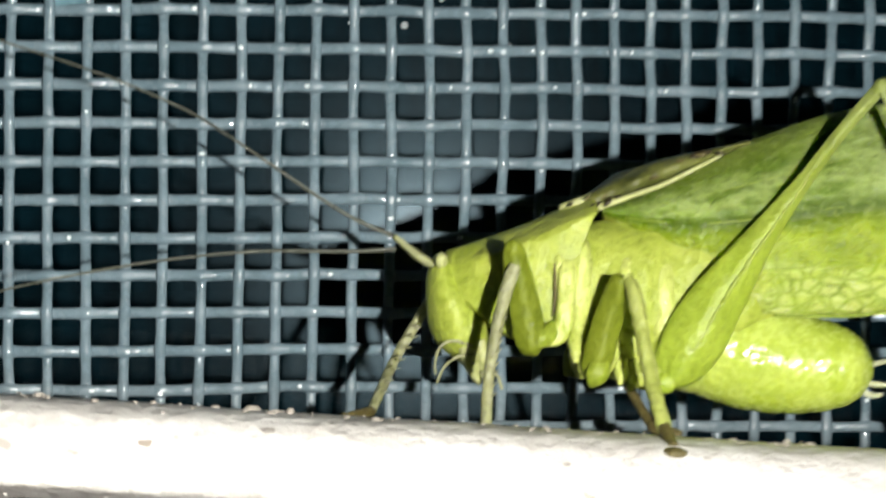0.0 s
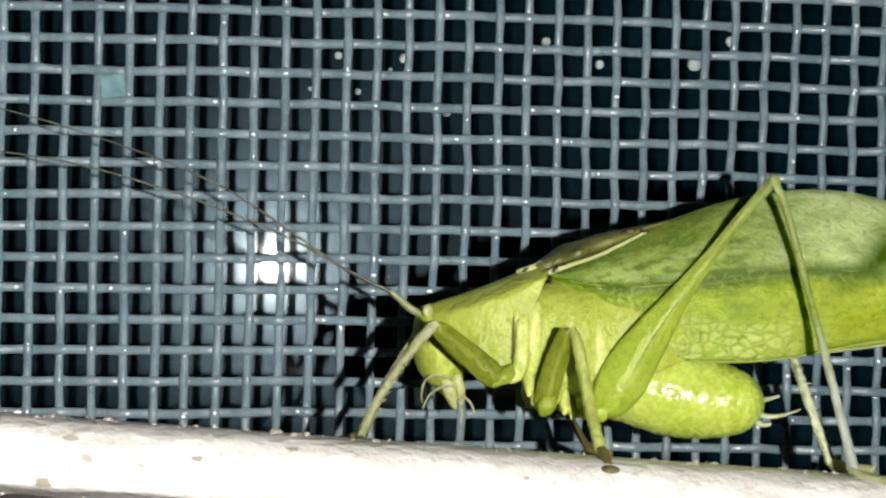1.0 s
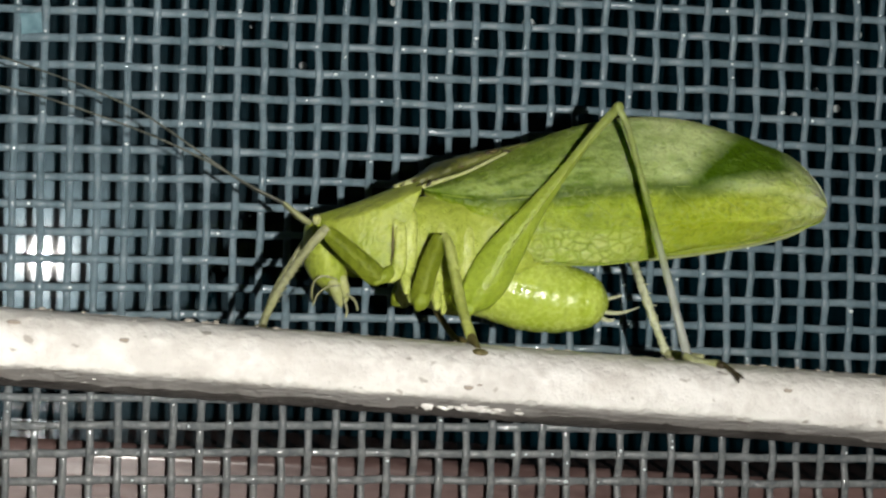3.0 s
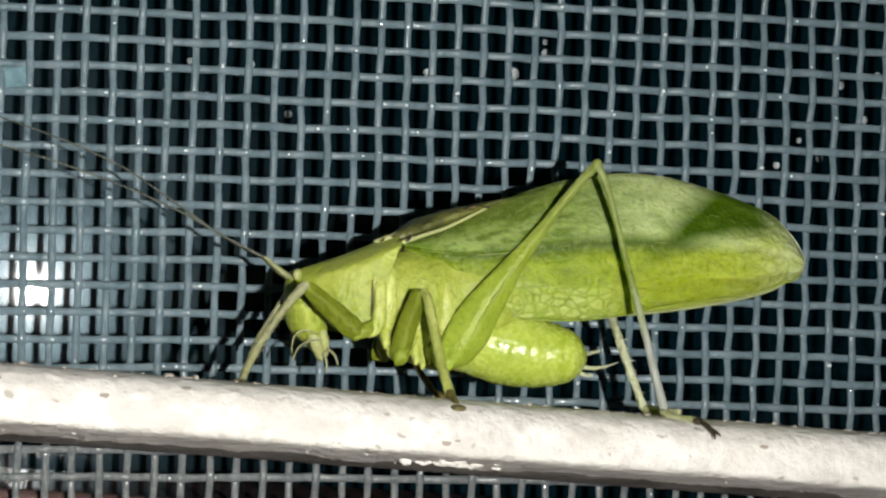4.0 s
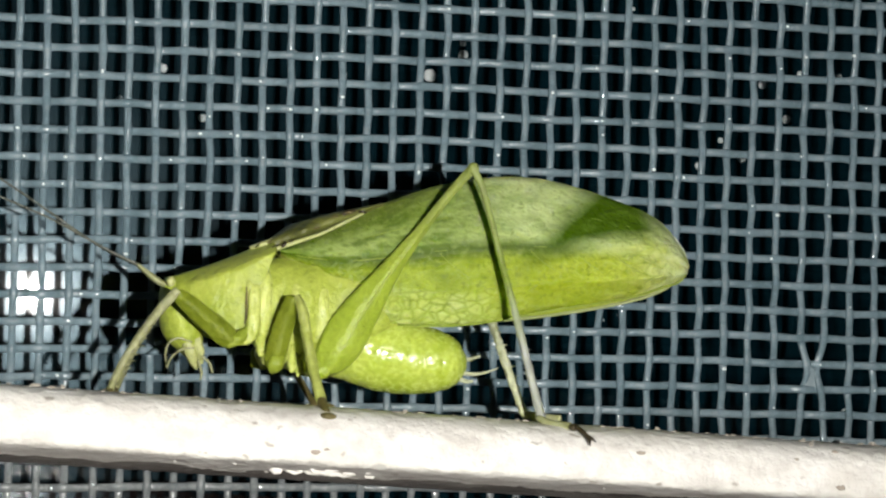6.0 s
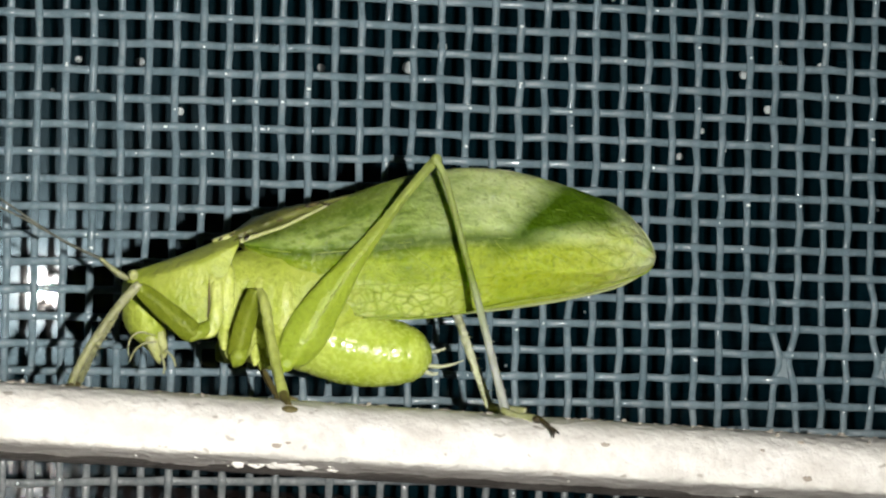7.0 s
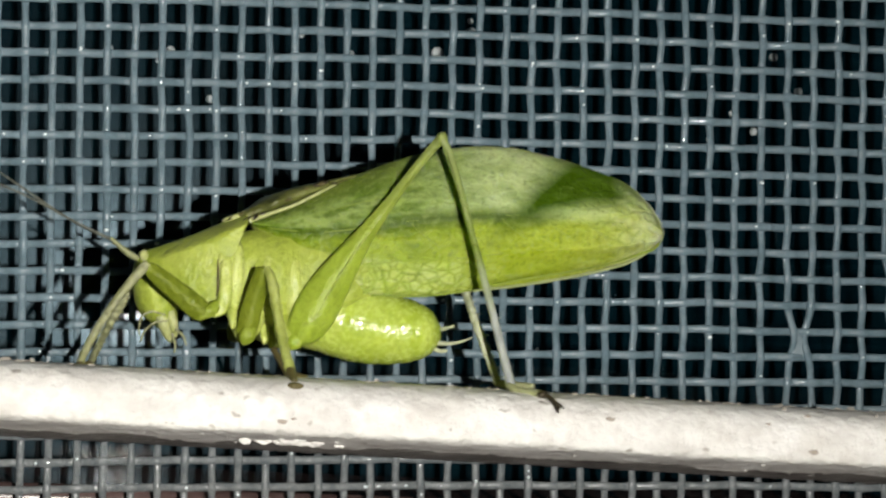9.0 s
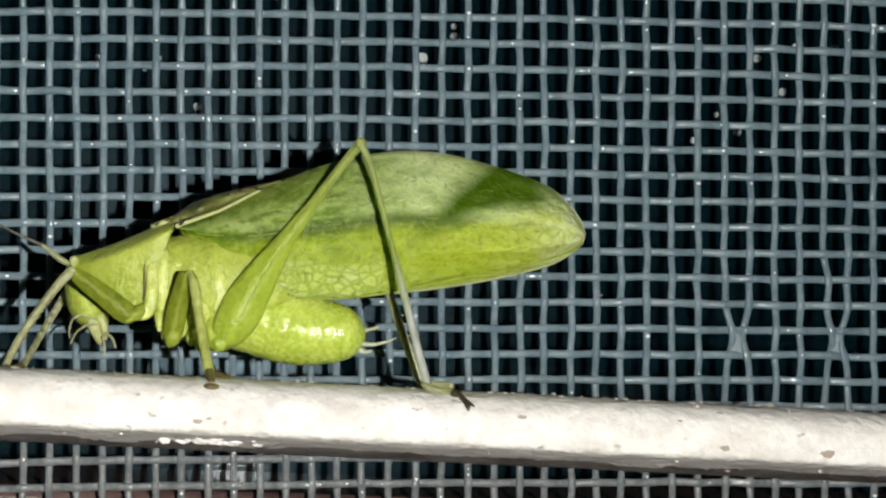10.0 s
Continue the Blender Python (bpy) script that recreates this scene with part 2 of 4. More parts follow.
def film_material():
    n = Nodes("pale_blue_film")
    n.set(Base_Color=n.ramp(n.noise(1500), (0.3, (0.09, 0.22, 0.28)), (0.7, (0.20, 0.38, 0.44))), Roughness=0.5, Specular_IOR_Level=0.3, Alpha=0.6)
    return n.mat


def web_material():
    n = Nodes("grey_fused_web")
    n.set(Base_Color=n.ramp(n.noise(1500), (0.3, (0.16, 0.22, 0.25)), (0.7, (0.26, 0.32, 0.35))), Roughness=0.4)
    return n.mat


M_FILM, M_WEB = film_material(), web_material()


def clear_glass():
    n = Nodes("clear_window_glass")
    mix = n.add("ShaderNodeMixShader")
    mix.inputs[0].default_value = 0.035
    n.link(n.add("ShaderNodeBsdfTransparent").outputs[0], mix.inputs[1])
    n.link(n.add("ShaderNodeBsdfGlossy", Roughness=0.02).outputs[0], mix.inputs[2])
    n.link(mix.outputs[0], n.out.inputs["Surface"])
    n.tree.nodes.remove(n.bsdf)
    return n.mat


def glass_material():
    n = Nodes("dusty_window_glass")
    shader = n.add("ShaderNodeBsdfTransparent").outputs[0]
    dust = n.ramp(n.noise(420, 5), (0.35, 0.006), (0.8, 0.030))
    layers = [(n.add("ShaderNodeBsdfGlossy", Roughness=0.022), 0.04), (n.add("ShaderNodeBsdfGlossy", Color=(0.95, 0.96, 1.0, 1), Roughness=0.085), 0.0014),
              (n.add("ShaderNodeBsdfGlossy", Color=(0.56, 0.84, 1.0, 1), Roughness=0.19), 0.0041), (n.add("ShaderNodeBsdfDiffuse", Color=(0.03, 0.26, 0.42, 1)), dust)]
    for layer, share in layers:
        mix = n.tree.nodes.new("ShaderNodeMixShader")
        if isinstance(share, float):
            mix.inputs[0].default_value = share
        else:
            n.link(share, mix.inputs[0])
        n.link(shader, mix.inputs[1])
        n.link(layer.outputs[0], mix.inputs[2])
        shader = mix.outputs[0]
    n.link(shader, n.out.inputs["Surface"])
    n.tree.nodes.remove(n.bsdf)
    return n.mat


M_GLASS, M_CLEAR = glass_material(), clear_glass()


def wood_material():
    n = Nodes("red_brown_wood")
    grain = n.noise(300, 6, (0.12, 1, 1))
    fine = n.noise(1600, 3, (0.3, 1, 1))
    c = n.blend(n.ramp(grain, (0.3, 0.0), (0.7, 1.0)), (0.075, 0.046, 0.043), (0.15, 0.094, 0.086))
    c = n.blend(n.ramp(fine, (0.4, 0.0), (0.8, 0.5)), c, (0.22, 0.155, 0.145))
    n.set(Base_Color=c, Roughness=0.21)
    n.bump(grain, 0.3, 0.0002)
    return n.mat


M_WOOD = wood_material()


def plain(name, colour, rough=0.6, low=0.6):
    n = Nodes(name)
    n.set(Base_Color=n.blend(n.noise(40, 4), colour, [v * low for v in colour]), Roughness=rough, Specular_IOR_Level=0.0 if rough > 0.85 else 0.4)
    return n.mat


def dirt_material():
    n = Nodes("grey_brown_dirt")
    grain = n.noise(2400, 4)
    n.set(Base_Color=n.blend(n.ramp(grain, (0.35, 0.0), (0.65, 1.0)), (0.075, 0.065, 0.05), (0.27, 0.245, 0.21)), Roughness=0.75)
    n.bump(grain, 1.0, 0.0002)
    return n.mat


M_DIRT = dirt_material()
M_LINT_GLINT = plain("pale_lint_and_glint", (0.88, 0.96, 0.98), 0.9, 1.0)
M_STAIN = plain("brown_stain", (0.54, 0.47, 0.40), 0.9, 0.4)
M_GRIT = plain("grey_grit", (0.50, 0.46, 0.40), 0.9)
M_NIGHT = plain("night_backdrop", (0.001, 0.0095, 0.0135), 0.9)
M_CASE = plain("black_plastic", (0.02, 0.02, 0.02), 0.5)


def lamp_material():
    n = Nodes("glowing_torch_lens")
    n.set(Emission_Color=(1.0, 0.97, 0.905, 1), Emission_Strength=LAMP_GLOW)
    return n.mat


M_LAMP = lamp_material()


# ---- mesh helpers, all in millimetres ----
def mesh_of(name, verts, faces, material, smooth=True):
    me = bpy.data.meshes.new(name)
    me.from_pydata([(x * MM, y * MM, z * MM) for x, y, z in verts], [], faces)
    me.materials.append(material)
    if smooth:
        me.polygons.foreach_set("use_smooth", [True] * len(me.polygons))
    me.update()
    return me


def part(name, data, parent=None, label=""):
    ob = new(name, data)
    if parent is not None:
        ob.parent = parent
    return tagged(ob, label)


def thing(name, label, category, at=(0, 0, 0), kind="", group=""):
    ob = new(name)
    ob.empty_display_size = 0.002
    ob.location = [v * MM for v in at]
    return tagged(ob, label, category, group, kind)


def curve_at(points, s):
    """Catmull-Rom through rows of numbers, s from 0 to 1."""
    p = np.asarray(points, float)
    f = s * (len(p) - 1)
    k = min(int(f), len(p) - 2)
    u = f - k
    a, b, c, d = p[max(k - 1, 0)], p[k], p[k + 1], p[min(k + 2, len(p) - 1)]
    return 0.5 * (2 * b + (c - a) * u + (2 * a - 5 * b + 4 * c - d) * u * u + (3 * b - a - 3 * c + d) * u**3)


def loft(rows, rings=32, sides=20, side=(0, 1, 0), wave=None):
    """A closed body round a line: rows of x, y, z, half height, half width."""
    verts, faces = [], []
    side = Vector(side)
    for k in range(rings + 1):
        s = k / rings
        row = curve_at(rows, s)
        ahead = Vector((curve_at(rows, min(s + 0.01, 1)) - curve_at(rows, max(s - 0.01, 0)))[:3]).normalized()
        out = (side - ahead * side.dot(ahead)).normalized()
        up = ahead.cross(out)
        for m in range(sides):
            a = 2 * math.pi * m / sides
            g = 1 + (wave(s, a) if wave else 0)
            p = Vector(row[:3]) + up * (math.cos(a) * max(row[3], 0.01) * g) + out * (math.sin(a) * max(row[4], 0.01) * g)
            verts.append(tuple(p))
    for k in range(rings):
        for m in range(sides):
            n = (m + 1) % sides
            faces.append((k * sides + m, k * sides + n, (k + 1) * sides + n, (k + 1) * sides + m))
    faces += [tuple(range(sides))[::-1], tuple(range(rings * sides, (rings + 1) * sides))]
    return verts, faces


def tube(points, rings=24, sides=10, wave=None):
    """A limb: rows of x, y, z, radius."""
    return loft([(*p[:3], p[3], p[3]) for p in points], rings, sides, wave=wave)


def ball(at, r, rings=12, sides=16):
    verts, faces = [], []
    for k in range(1, rings):
        t = math.pi * k / rings
        for m in range(sides):
            a = 2 * math.pi * m / sides
            verts.append((at[0] + r[0] * math.sin(t) * math.cos(a), at[1] + r[1] * math.sin(t) * math.sin(a), at[2] + r[2] * math.cos(t)))
    for k in range(rings - 2):
        for m in range(sides):
            n = (m + 1) % sides
            faces.append((k * sides + m, (k + 1) * sides + m, (k + 1) * sides + n, k * sides + n))
    faces += [tuple(range(sides)), tuple(range((rings - 2) * sides, (rings - 1) * sides))[::-1]]
    return verts, faces


def joined(*pieces):
    verts, faces = [], []
    for v, f in pieces:
        n = len(verts)
        verts += v
        faces += [tuple(i + n for i in face) for face in f]
    return verts, faces


# ---- the screen ----
PITCH, LEAN = 1.5, 0.045
COLS, ROWS = range(-12, 52), range(-9, 25)
KNOTS = ((35.5, 10.3, 0.30), (39.5, 10.4, 0.30), (39.6, 8.2, 0.12))


def crossing(i, j):
    """Where column i and row j of the screen would cross, warped as the netting hangs."""
    q = Vector((i * 0.23, j * 0.31, 0.0))
    wide = noise.noise_vector(q)
    fine = noise.noise_vector(Vector((i * 0.93 + 7, j * 0.55, 3.0)))
    loose = 0.06 + 0.05 * min(max((i - 14) / 16, 0), 1)
    x = i * PITCH + 0.10 * wide[0] + loose * fine[0] + 0.09 * noise.noise(Vector((i * 3.7, 0.2, 9.0)))
    z = -j * PITCH + 0.10 * wide[1] + 0.05 * fine[1] - 0.0006 * (i - 17) ** 2 + 0.3
    x += 0.24 * min(max((i - 32.5) / 3.0, 0.0), 1.0) - 0.18 * math.exp(-(((i - 20) / 4.5) ** 2))
    for c, r, pull in KNOTS:
        if abs(i - c) < 1.2:
            x += (c - i) * 2 * 1.6 * pull * math.exp(-(((j - r) / 0.9) ** 2))
    return x * math.cos(LEAN) - z * math.sin(LEAN) - 30, x * math.sin(LEAN) + z * math.cos(LEAN)


def strand(fixed, upright):
    """One wire, weaving over and under those that it crosses."""
    run = ROWS if upright else COLS
    steps, sides, r = 8, 10, (0.206 if upright else 0.222)
    verts, faces = [], []
    count = (len(run) - 1) * steps
    line = []
    for k in range(count + 1):
        s = run[0] + k / steps
        x, z = crossing(fixed, s) if upright else crossing(s, fixed)
        y = 0.10 * math.cos(math.pi * (s + fixed)) * (1 if upright else -1)
        line.append(Vector((x, y, z)))
    for k, p in enumerate(line):
        ahead = (line[min(k + 1, count)] - line[max(k - 1, 0)]).normalized()
        a = Vector((0, 1, 0))
        a = (a - ahead * ahead.dot(a)).normalized()
        b = ahead.cross(a)
        g = r * (1 + 0.10 * noise.noise(Vector((p.x * 0.9, p.z * 0.9, fixed * 1.7))))
        near = (run[0] + k / steps) - round(run[0] + k / steps)
        g *= 1 + 0.26 * math.exp(-((near / 0.15) ** 2))
        for m in range(sides):
            t = 2 * math.pi * m / sides
            verts.append(tuple(p + a * (math.cos(t) * 0.62 * g) + b * (math.sin(t) * g)))
    for k in range(count):
        for m in range(sides):
            n = (m + 1) % sides
            faces.append((k * sides + m, k * sides + n, (k + 1) * sides + n, (k + 1) * sides + m))
    return mesh_of("wire", verts, faces, M_WIRE)


def build_screen():
    screen = thing("insect_screen", "grey woven insect screen stretched before a dark window", "insect screen", (0, 0, -14), "structure")
    for i in COLS:
        ob = part("upright_wire", strand(i, True), screen)
        ob.location.z = 14 * MM
    for j in ROWS:
        ob = part("level_wire", strand(j, False), screen)
        ob.location.z = 14 * MM
    return screen


def plate(corners, y0, y1):
    v = [(x, y, z) for y in (y0, y1) for x, z in corners]
    n = len(corners)
    f = [tuple(range(n)), tuple(range(n, 2 * n))[::-1]] + [(k, n + k, n + (k + 1) % n, (k + 1) % n) for k in range(n)]
    return v, f


def box(name, x0, x1, y0, y1, z0, z1, material, bevel=0.0, segments=3):
    bm = bmesh.new()
    bmesh.ops.create_cube(bm, size=1)
    for v in bm.verts:
        v.co = Vector(((x0 + x1) / 2 + v.co.x * (x1 - x0), (y0 + y1) / 2 + v.co.y * (y1 - y0), (z0 + z1) / 2 + v.co.z * (z1 - z0))) * MM
    if bevel:
        bmesh.ops.bevel(bm, geom=bm.edges[:], offset=bevel * MM, segments=segments, affect="EDGES", profile=0.5)
    me = bpy.data.meshes.new(name)
    bm.to_mesh(me)
    bm.free()
    me.materials.append(material)
    return me


def build_window():
    pane = box("window_pane", -130, 140, 18.6, 21.6, -29.8, 95, M_GLASS)
    pane.materials.append(M_CLEAR)
    for face in pane.polygons:
        face.material_index = 0 if face.normal.y < -0.5 else 1
    glass = part("window_pane", pane)
    glass.rotation_euler.x = radians(-0.5)
    glass.visible_shadow = False
    tagged(glass, "dusty dark window glass behind the insect screen", "window", kind="structure")
    rail = part("window_rail", box("window_rail", -110, 120, 1.3, 17.6, -80, -23.1, M_WOOD, 0.8, 12))
    tagged(rail, "red-brown varnished wooden window rail behind the screen", "window rail", kind="structure")
    part("glazing_ledge", box("glazing_ledge", -110, 120, 17.6, 34, -80, -30.0, M_WOOD, 0.5), rail)
    # an added near-black sheet stands for the night darkness beyond the pane
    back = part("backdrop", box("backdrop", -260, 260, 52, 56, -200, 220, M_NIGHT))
    tagged(back, "dark backdrop added for the night behind the window glass", "backdrop", kind="structure")


SPECKS = ((4.4, 6.5, 0.24), (11.2, 7.05, 0.38), (13.75, 8.85, 0.3), (-9.4, 5.85, 0.26), (-14.0, 5.7, 0.2), (-12.5, 3.3, 0.18), (0.5, 7.8, 0.24), (13.65, 9.75, 0.18),
          (-6.2, 2.35, 0.24), (38.3, 8.6, 0.26), (40.5, 6.0, 0.26), (36.95, 2.6, 0.24), (33.4, 1.75, 0.22), (44.7, 9.8, 0.2), (41.4, 9.7, 0.2), (47.0, -17.0, 0.2), (35.1, 3.9, 0.18))


def build_specks():
    """Pale specks of lint on the dark backdrop added behind the glass."""
    shape = mesh_of("speck", *ball((0, 0, 0), (1.0, 0.35, 1.0), 7, 10), M_LINT_GLINT)
    rng = random.Random(5)
    spots = list(SPECKS) + [(rng.uniform(-60, 80), rng.uniform(-16, 24), rng.uniform(0.06, 0.14)) for _ in range(26)]
    for x, z, r in spots:
        ob = part("lint_speck", shape)
        ob.location, ob.scale = (x * MM, (52 - 0.3 * r) * MM, z * MM), (1.35 * r, 1.35 * r, 1.35 * r)
        tagged(ob, "pale speck of lint on the added dark backdrop", "lint", "specks on the board")


def build_screen_bits(screen):
    """The blue film that fills one mesh, and the fused webs where wires were pushed together."""
    a, b, c, d = crossing(-0.05, -0.05), crossing(1.05, -0.05), crossing(1.05, 1.05), crossing(-0.05, 1.05)
    up = 14.0
    film = part("film", mesh_of("film", *plate([(x, z + up) for x, z in (a, d, c, b)], -0.04, 0.04), M_FILM, False), screen, "pale blue film filling one mesh")
    for i, j in ((35, 10), (39, 10)):
        p, q, r, t = crossing(i, j + 0.95), crossing(i + 1, j + 0.95), crossing(i + 0.62, j + 0.1), crossing(i + 0.38, j + 0.1)
        part("web", mesh_of("web", *plate([(x, z + up) for x, z in (p, q, r, t)], -0.05, 0.05), M_WEB, False), screen, "fused grey web between two wires")
    rng = random.Random(11)
    # caught lint, plus white glints of the wires added as pale grains
    lint = []
    for _ in range(300):
        i, j = rng.randint(-8, 48), rng.randint(-7, 22)
        x, z = crossing(i + rng.uniform(-0.5, 0.5), j) if rng.random() < 0.5 else crossing(i, j + rng.uniform(-0.5, 0.5))
        r = rng.uniform(0.04, 0.11)
        lint.append(ball((x, -0.24, z + up), (r * rng.uniform(0.7, 1.6), r * 0.7, r), 5, 7))
    tagged(part("lint", mesh_of("lint", *joined(*lint), M_LINT_GLINT), screen, "pale lint and painted glints on the wires"), kind="stuff")
    # grey-brown crumbs of dirt thicken the wires close over the ledge
    dirt = []
    for _ in range(1000):
        i, j = rng.randint(-10, 44), rng.randint(17, 27)
        x, z = crossing(i + rng.gauss(0, 0.16), j) if rng.random() < 0.5 else crossing(i, j + rng.gauss(0, 0.16))
        if not -24 < z + up < rng.uniform(-18.0, -12.0):
            continue
        r = rng.uniform(0.07, 0.2)
        dirt.append(ball((x + rng.uniform(-0.12, 0.12), -0.13 - 0.3 * r, z + up + rng.uniform(-0.12, 0.12)), (r * rng.uniform(0.7, 1.5), r * 0.6, r * rng.uniform(0.7, 1.2)), 5, 7))
    tagged(part("dirt", mesh_of("dirt", *joined(*dirt), M_DIRT), screen, "grey-brown crumbs of dirt on the wires"), kind="stuff")


def build_grit():
    """Crumbs of dirt along the upper edge of the ledge and small chips on its face."""
    rng = random.Random(3)
    crumbs = []
    for _ in range(420):
        x = rng.uniform(-48, 50)
        y = rng.gauss(-15.6, 1.0) if rng.random() < 0.75 else rng.uniform(-17.6, -12.5)
        z = -15.95 - max(0, -14.0 - y) * 0.0 - 0.014 * x - (0.03 * (y + 17) if y > -17 else 0.1)
        r = rng.uniform(0.03, 0.14) * (0.5 + rng.random() ** 2)
        crumbs.append(ball((x, y, z), (r * rng.uniform(0.8, 1.8), r, r * rng.uniform(0.6, 1.3)), 5, 6))
    tagged(part("grit", mesh_of("grit", *joined(*crumbs), M_GRIT, False)), "grey grit lying along the edge of the white ledge", "grit", kind="stuff")


def build_ledge():
    """A white painted bar: flat on top, with a rolled lower front edge."""
    outline = [(-9.5, -17.2), (-10.0, -16.6), (-12.0, -16.2), (-15.0, -15.98), (-17.0, -15.95), (-17.7, -16.05), (-18.3, -16.25), (-18.7, -16.55), (-18.95, -16.9), (-19.06, -17.15)]
    outline += [(-19.1, -17.6), (-19.1, -18.1), (-19.09, -18.36), (-19.0, -18.54), (-18.72, -18.68), (-18.2, -18.82), (-17.6, -18.95), (-17.0, -19.11), (-16.4, -19.23), (-15.7, -19.41), (-15.0, -19.56), (-14.2, -19.68)]
    outline += [(-13.2, -19.7), (-11.0, -19.3), (-9.5, -18.4)]
    verts, faces = [], []
    x0, x1, steps = -75.0, 80.0, 1000
    n = len(outline)
    for k in range(steps + 1):
        x = x0 + (x1 - x0) * k / steps
        for m, (y, z) in enumerate(outline):
            d = noise.noise(Vector((x * 0.35, m * 0.4, 0))) * 0.05 + noise.noise(Vector((x * 1.1, m * 0.7, 5))) * 0.04
            if 11 < m < 23:
                chip = noise.noise(Vector((x * 2.3 + 0.8 * m, m * 0.45, 21)))
                d += 0.025 * noise.noise(Vector((x * 3.1 + 1.2 * m, m * 0.35, 9))) + 0.03 * noise.noise(Vector((x * 0.9, m * 0.3, 31))) + 0.10 * max(0.0, chip - 0.22)
            verts.append((x, y + d * 0.8, z + d * 0.6))
    for k in range(steps):
        for m in range(n):
            q = (m + 1) % n
            faces.append((k * n + m, (k + 1) * n + m, (k + 1) * n + q, k * n + q))
    faces += [tuple(range(n)), tuple(range(steps * n, (steps + 1) * n))[::-1]]
    bar = part("ledge_bar", mesh_of("ledge_bar", verts, faces, M_PAINT))
    bar.rotation_euler.y = radians(0.8)
    # the underside's shade, added as a dark strip on the slope, with a ragged upper edge
    slope = outline[15:23]
    strip_v, strip_f = [], []
    for k in range(steps + 1):
        x = x0 + (x1 - x0) * k / steps
        start = 0.46 + 0.20 * noise.noise(Vector((x * 0.3, 1.0, 3.0))) + 0.05 * noise.noise(Vector((x * 1.9, 4.0, 3.0)))
        for m in range(8):
            y, z = curve_at(slope, start + (1 - start) * m / 7)
            lift = (0.0, 0.03, 0.06, 0.08, 0.10, 0.10, 0.10, 0.10)[m] + 0.01 * m * noise.noise(Vector((x * 1.3, m * 0.6, 13))) + 0.012 * m * noise.noise(Vector((x * 3.7, m * 1.1, 17)))
            strip_v.append((x, y - 0.4 * lift, z - 0.9 * lift))
        strip_v += [(x, slope[-1][0] + 0.2, slope[-1][1] + 0.5), (x, slope[0][0] + 0.8, slope[0][1] + 0.4)]
    for k in range(steps):
        for m in range(10):
            q = (m + 1) % 10
            strip_f.append((k * 10 + m, (k + 1) * 10 + m, (k + 1) * 10 + q, k * 10 + q))
    part("shade_strip", mesh_of("shade_strip", strip_v, strip_f, M_UNDERSHADE), bar, "dark grey strip painting the shade under the ledge")
    rng = random.Random(23)
    flakes = []
    for k in range(60):
        big = k < 14
        x = rng.gauss(-7.0, 1.1) if big else rng.uniform(-50, 52)
        if not big and noise.noise(Vector((x * 0.33, 7.0, 1.0))) < 0.05 and rng.random() < 0.72:
            continue
        y, z = curve_at(slope, rng.uniform(0.1, 0.4) if big else rng.uniform(0.0, 0.75) ** 1.2)
        r = rng.uniform(0.10, 0.19) if big else rng.uniform(0.02, 0.05) * (0.7 + rng.random() ** 3)
        v, f = ball((0, 0, 0), (r * rng.uniform(1.2, 4.0), r * 0.8, r * rng.uniform(0.6, 1.1)), 8, 12)
        v = [(x + a * (1 + 0.5 * noise.noise(Vector((a * 6, c * 6, k)))), y - 0.04 + b, z - 0.02 + c * (1 + 0.8 * noise.noise(Vector((a * 8, k, c * 6))))) for a, b, c in v]
        flakes.append((v, f))
    # dark pits and rust-brown spots in the paint
    pits = []
    for x, z, r in ((-29.7, -16.15, 0.26), (-24.5, -16.66, 0.2), (-30.6, -17.95, 0.3), (-7.85, -17.9, 0.2), (-7.3, -17.75, 0.1), (18.8, -16.56, 0.16), (8.4, -17.1, 0.18), (24.4, -18.4, 0.3), (19.0, -18.3, 0.22), (16.6, -17.0, 0.13)):
        z += 0.014 * x
        y = float(np.interp(-z, [-q[1] for q in outline[4:14]], [q[0] for q in outline[4:14]]))
        v, f = ball((0, 0, 0), (r * 1.3, 0.09, r * 0.6), 7, 12)
        pits.append(([(x + a * (1 + 0.7 * noise.noise(Vector((a * 9, c * 9, x)))), y + b, z + c * (1 + 0.9 * noise.noise(Vector((a * 9, x, c * 9))))) for a, b, c in v], f))
    tagged(part("paint_pits", mesh_of("paint_pits", *joined(*pits), M_STAIN, False), bar, "brown pits in the white paint"), kind="stuff")
    tagged(part("paint_flakes", mesh_of("paint_flakes", *joined(*flakes), M_PAINT, False), bar, "loose flakes of white paint"), kind="stuff")
    tagged(bar, "chipped white painted ledge bar in front of the screen", "ledge", kind="structure")


# ---- the katydid ----
def axis_y(x):
    """The middle plane of the body, which stands at a slight angle to the screen."""
    return -9.4 - 0.07 * (x + 9)


def bulge_of(s, v):
    """How far the folded wing stands out from the middle plane; s along it, v from its upper edge down."""
    ends = math.sin(math.pi * min(0.10 + 0.90 * s, 1.0)) ** 0.5
    roof = 0.10 + 0.95 * min(v / 0.42, 1.0) ** 0.75
    tuck = 1.0 - 0.35 * max(0.0, (v - 0.62) / 0.38) ** 2
    fold = -0.10 * math.exp(-(((v - 0.49) / 0.06) ** 2)) * min(1.0, 3.0 * s) + 0.06 * math.exp(-(((v - 0.77) / 0.05) ** 2))
    root = 1.0 * max(0.0, 1.0 - s / 0.24) * min(1.0, max(0.0, (v - 0.25) / 0.5))
    return 2.55 * ends * (roof * tuck + fold) - root


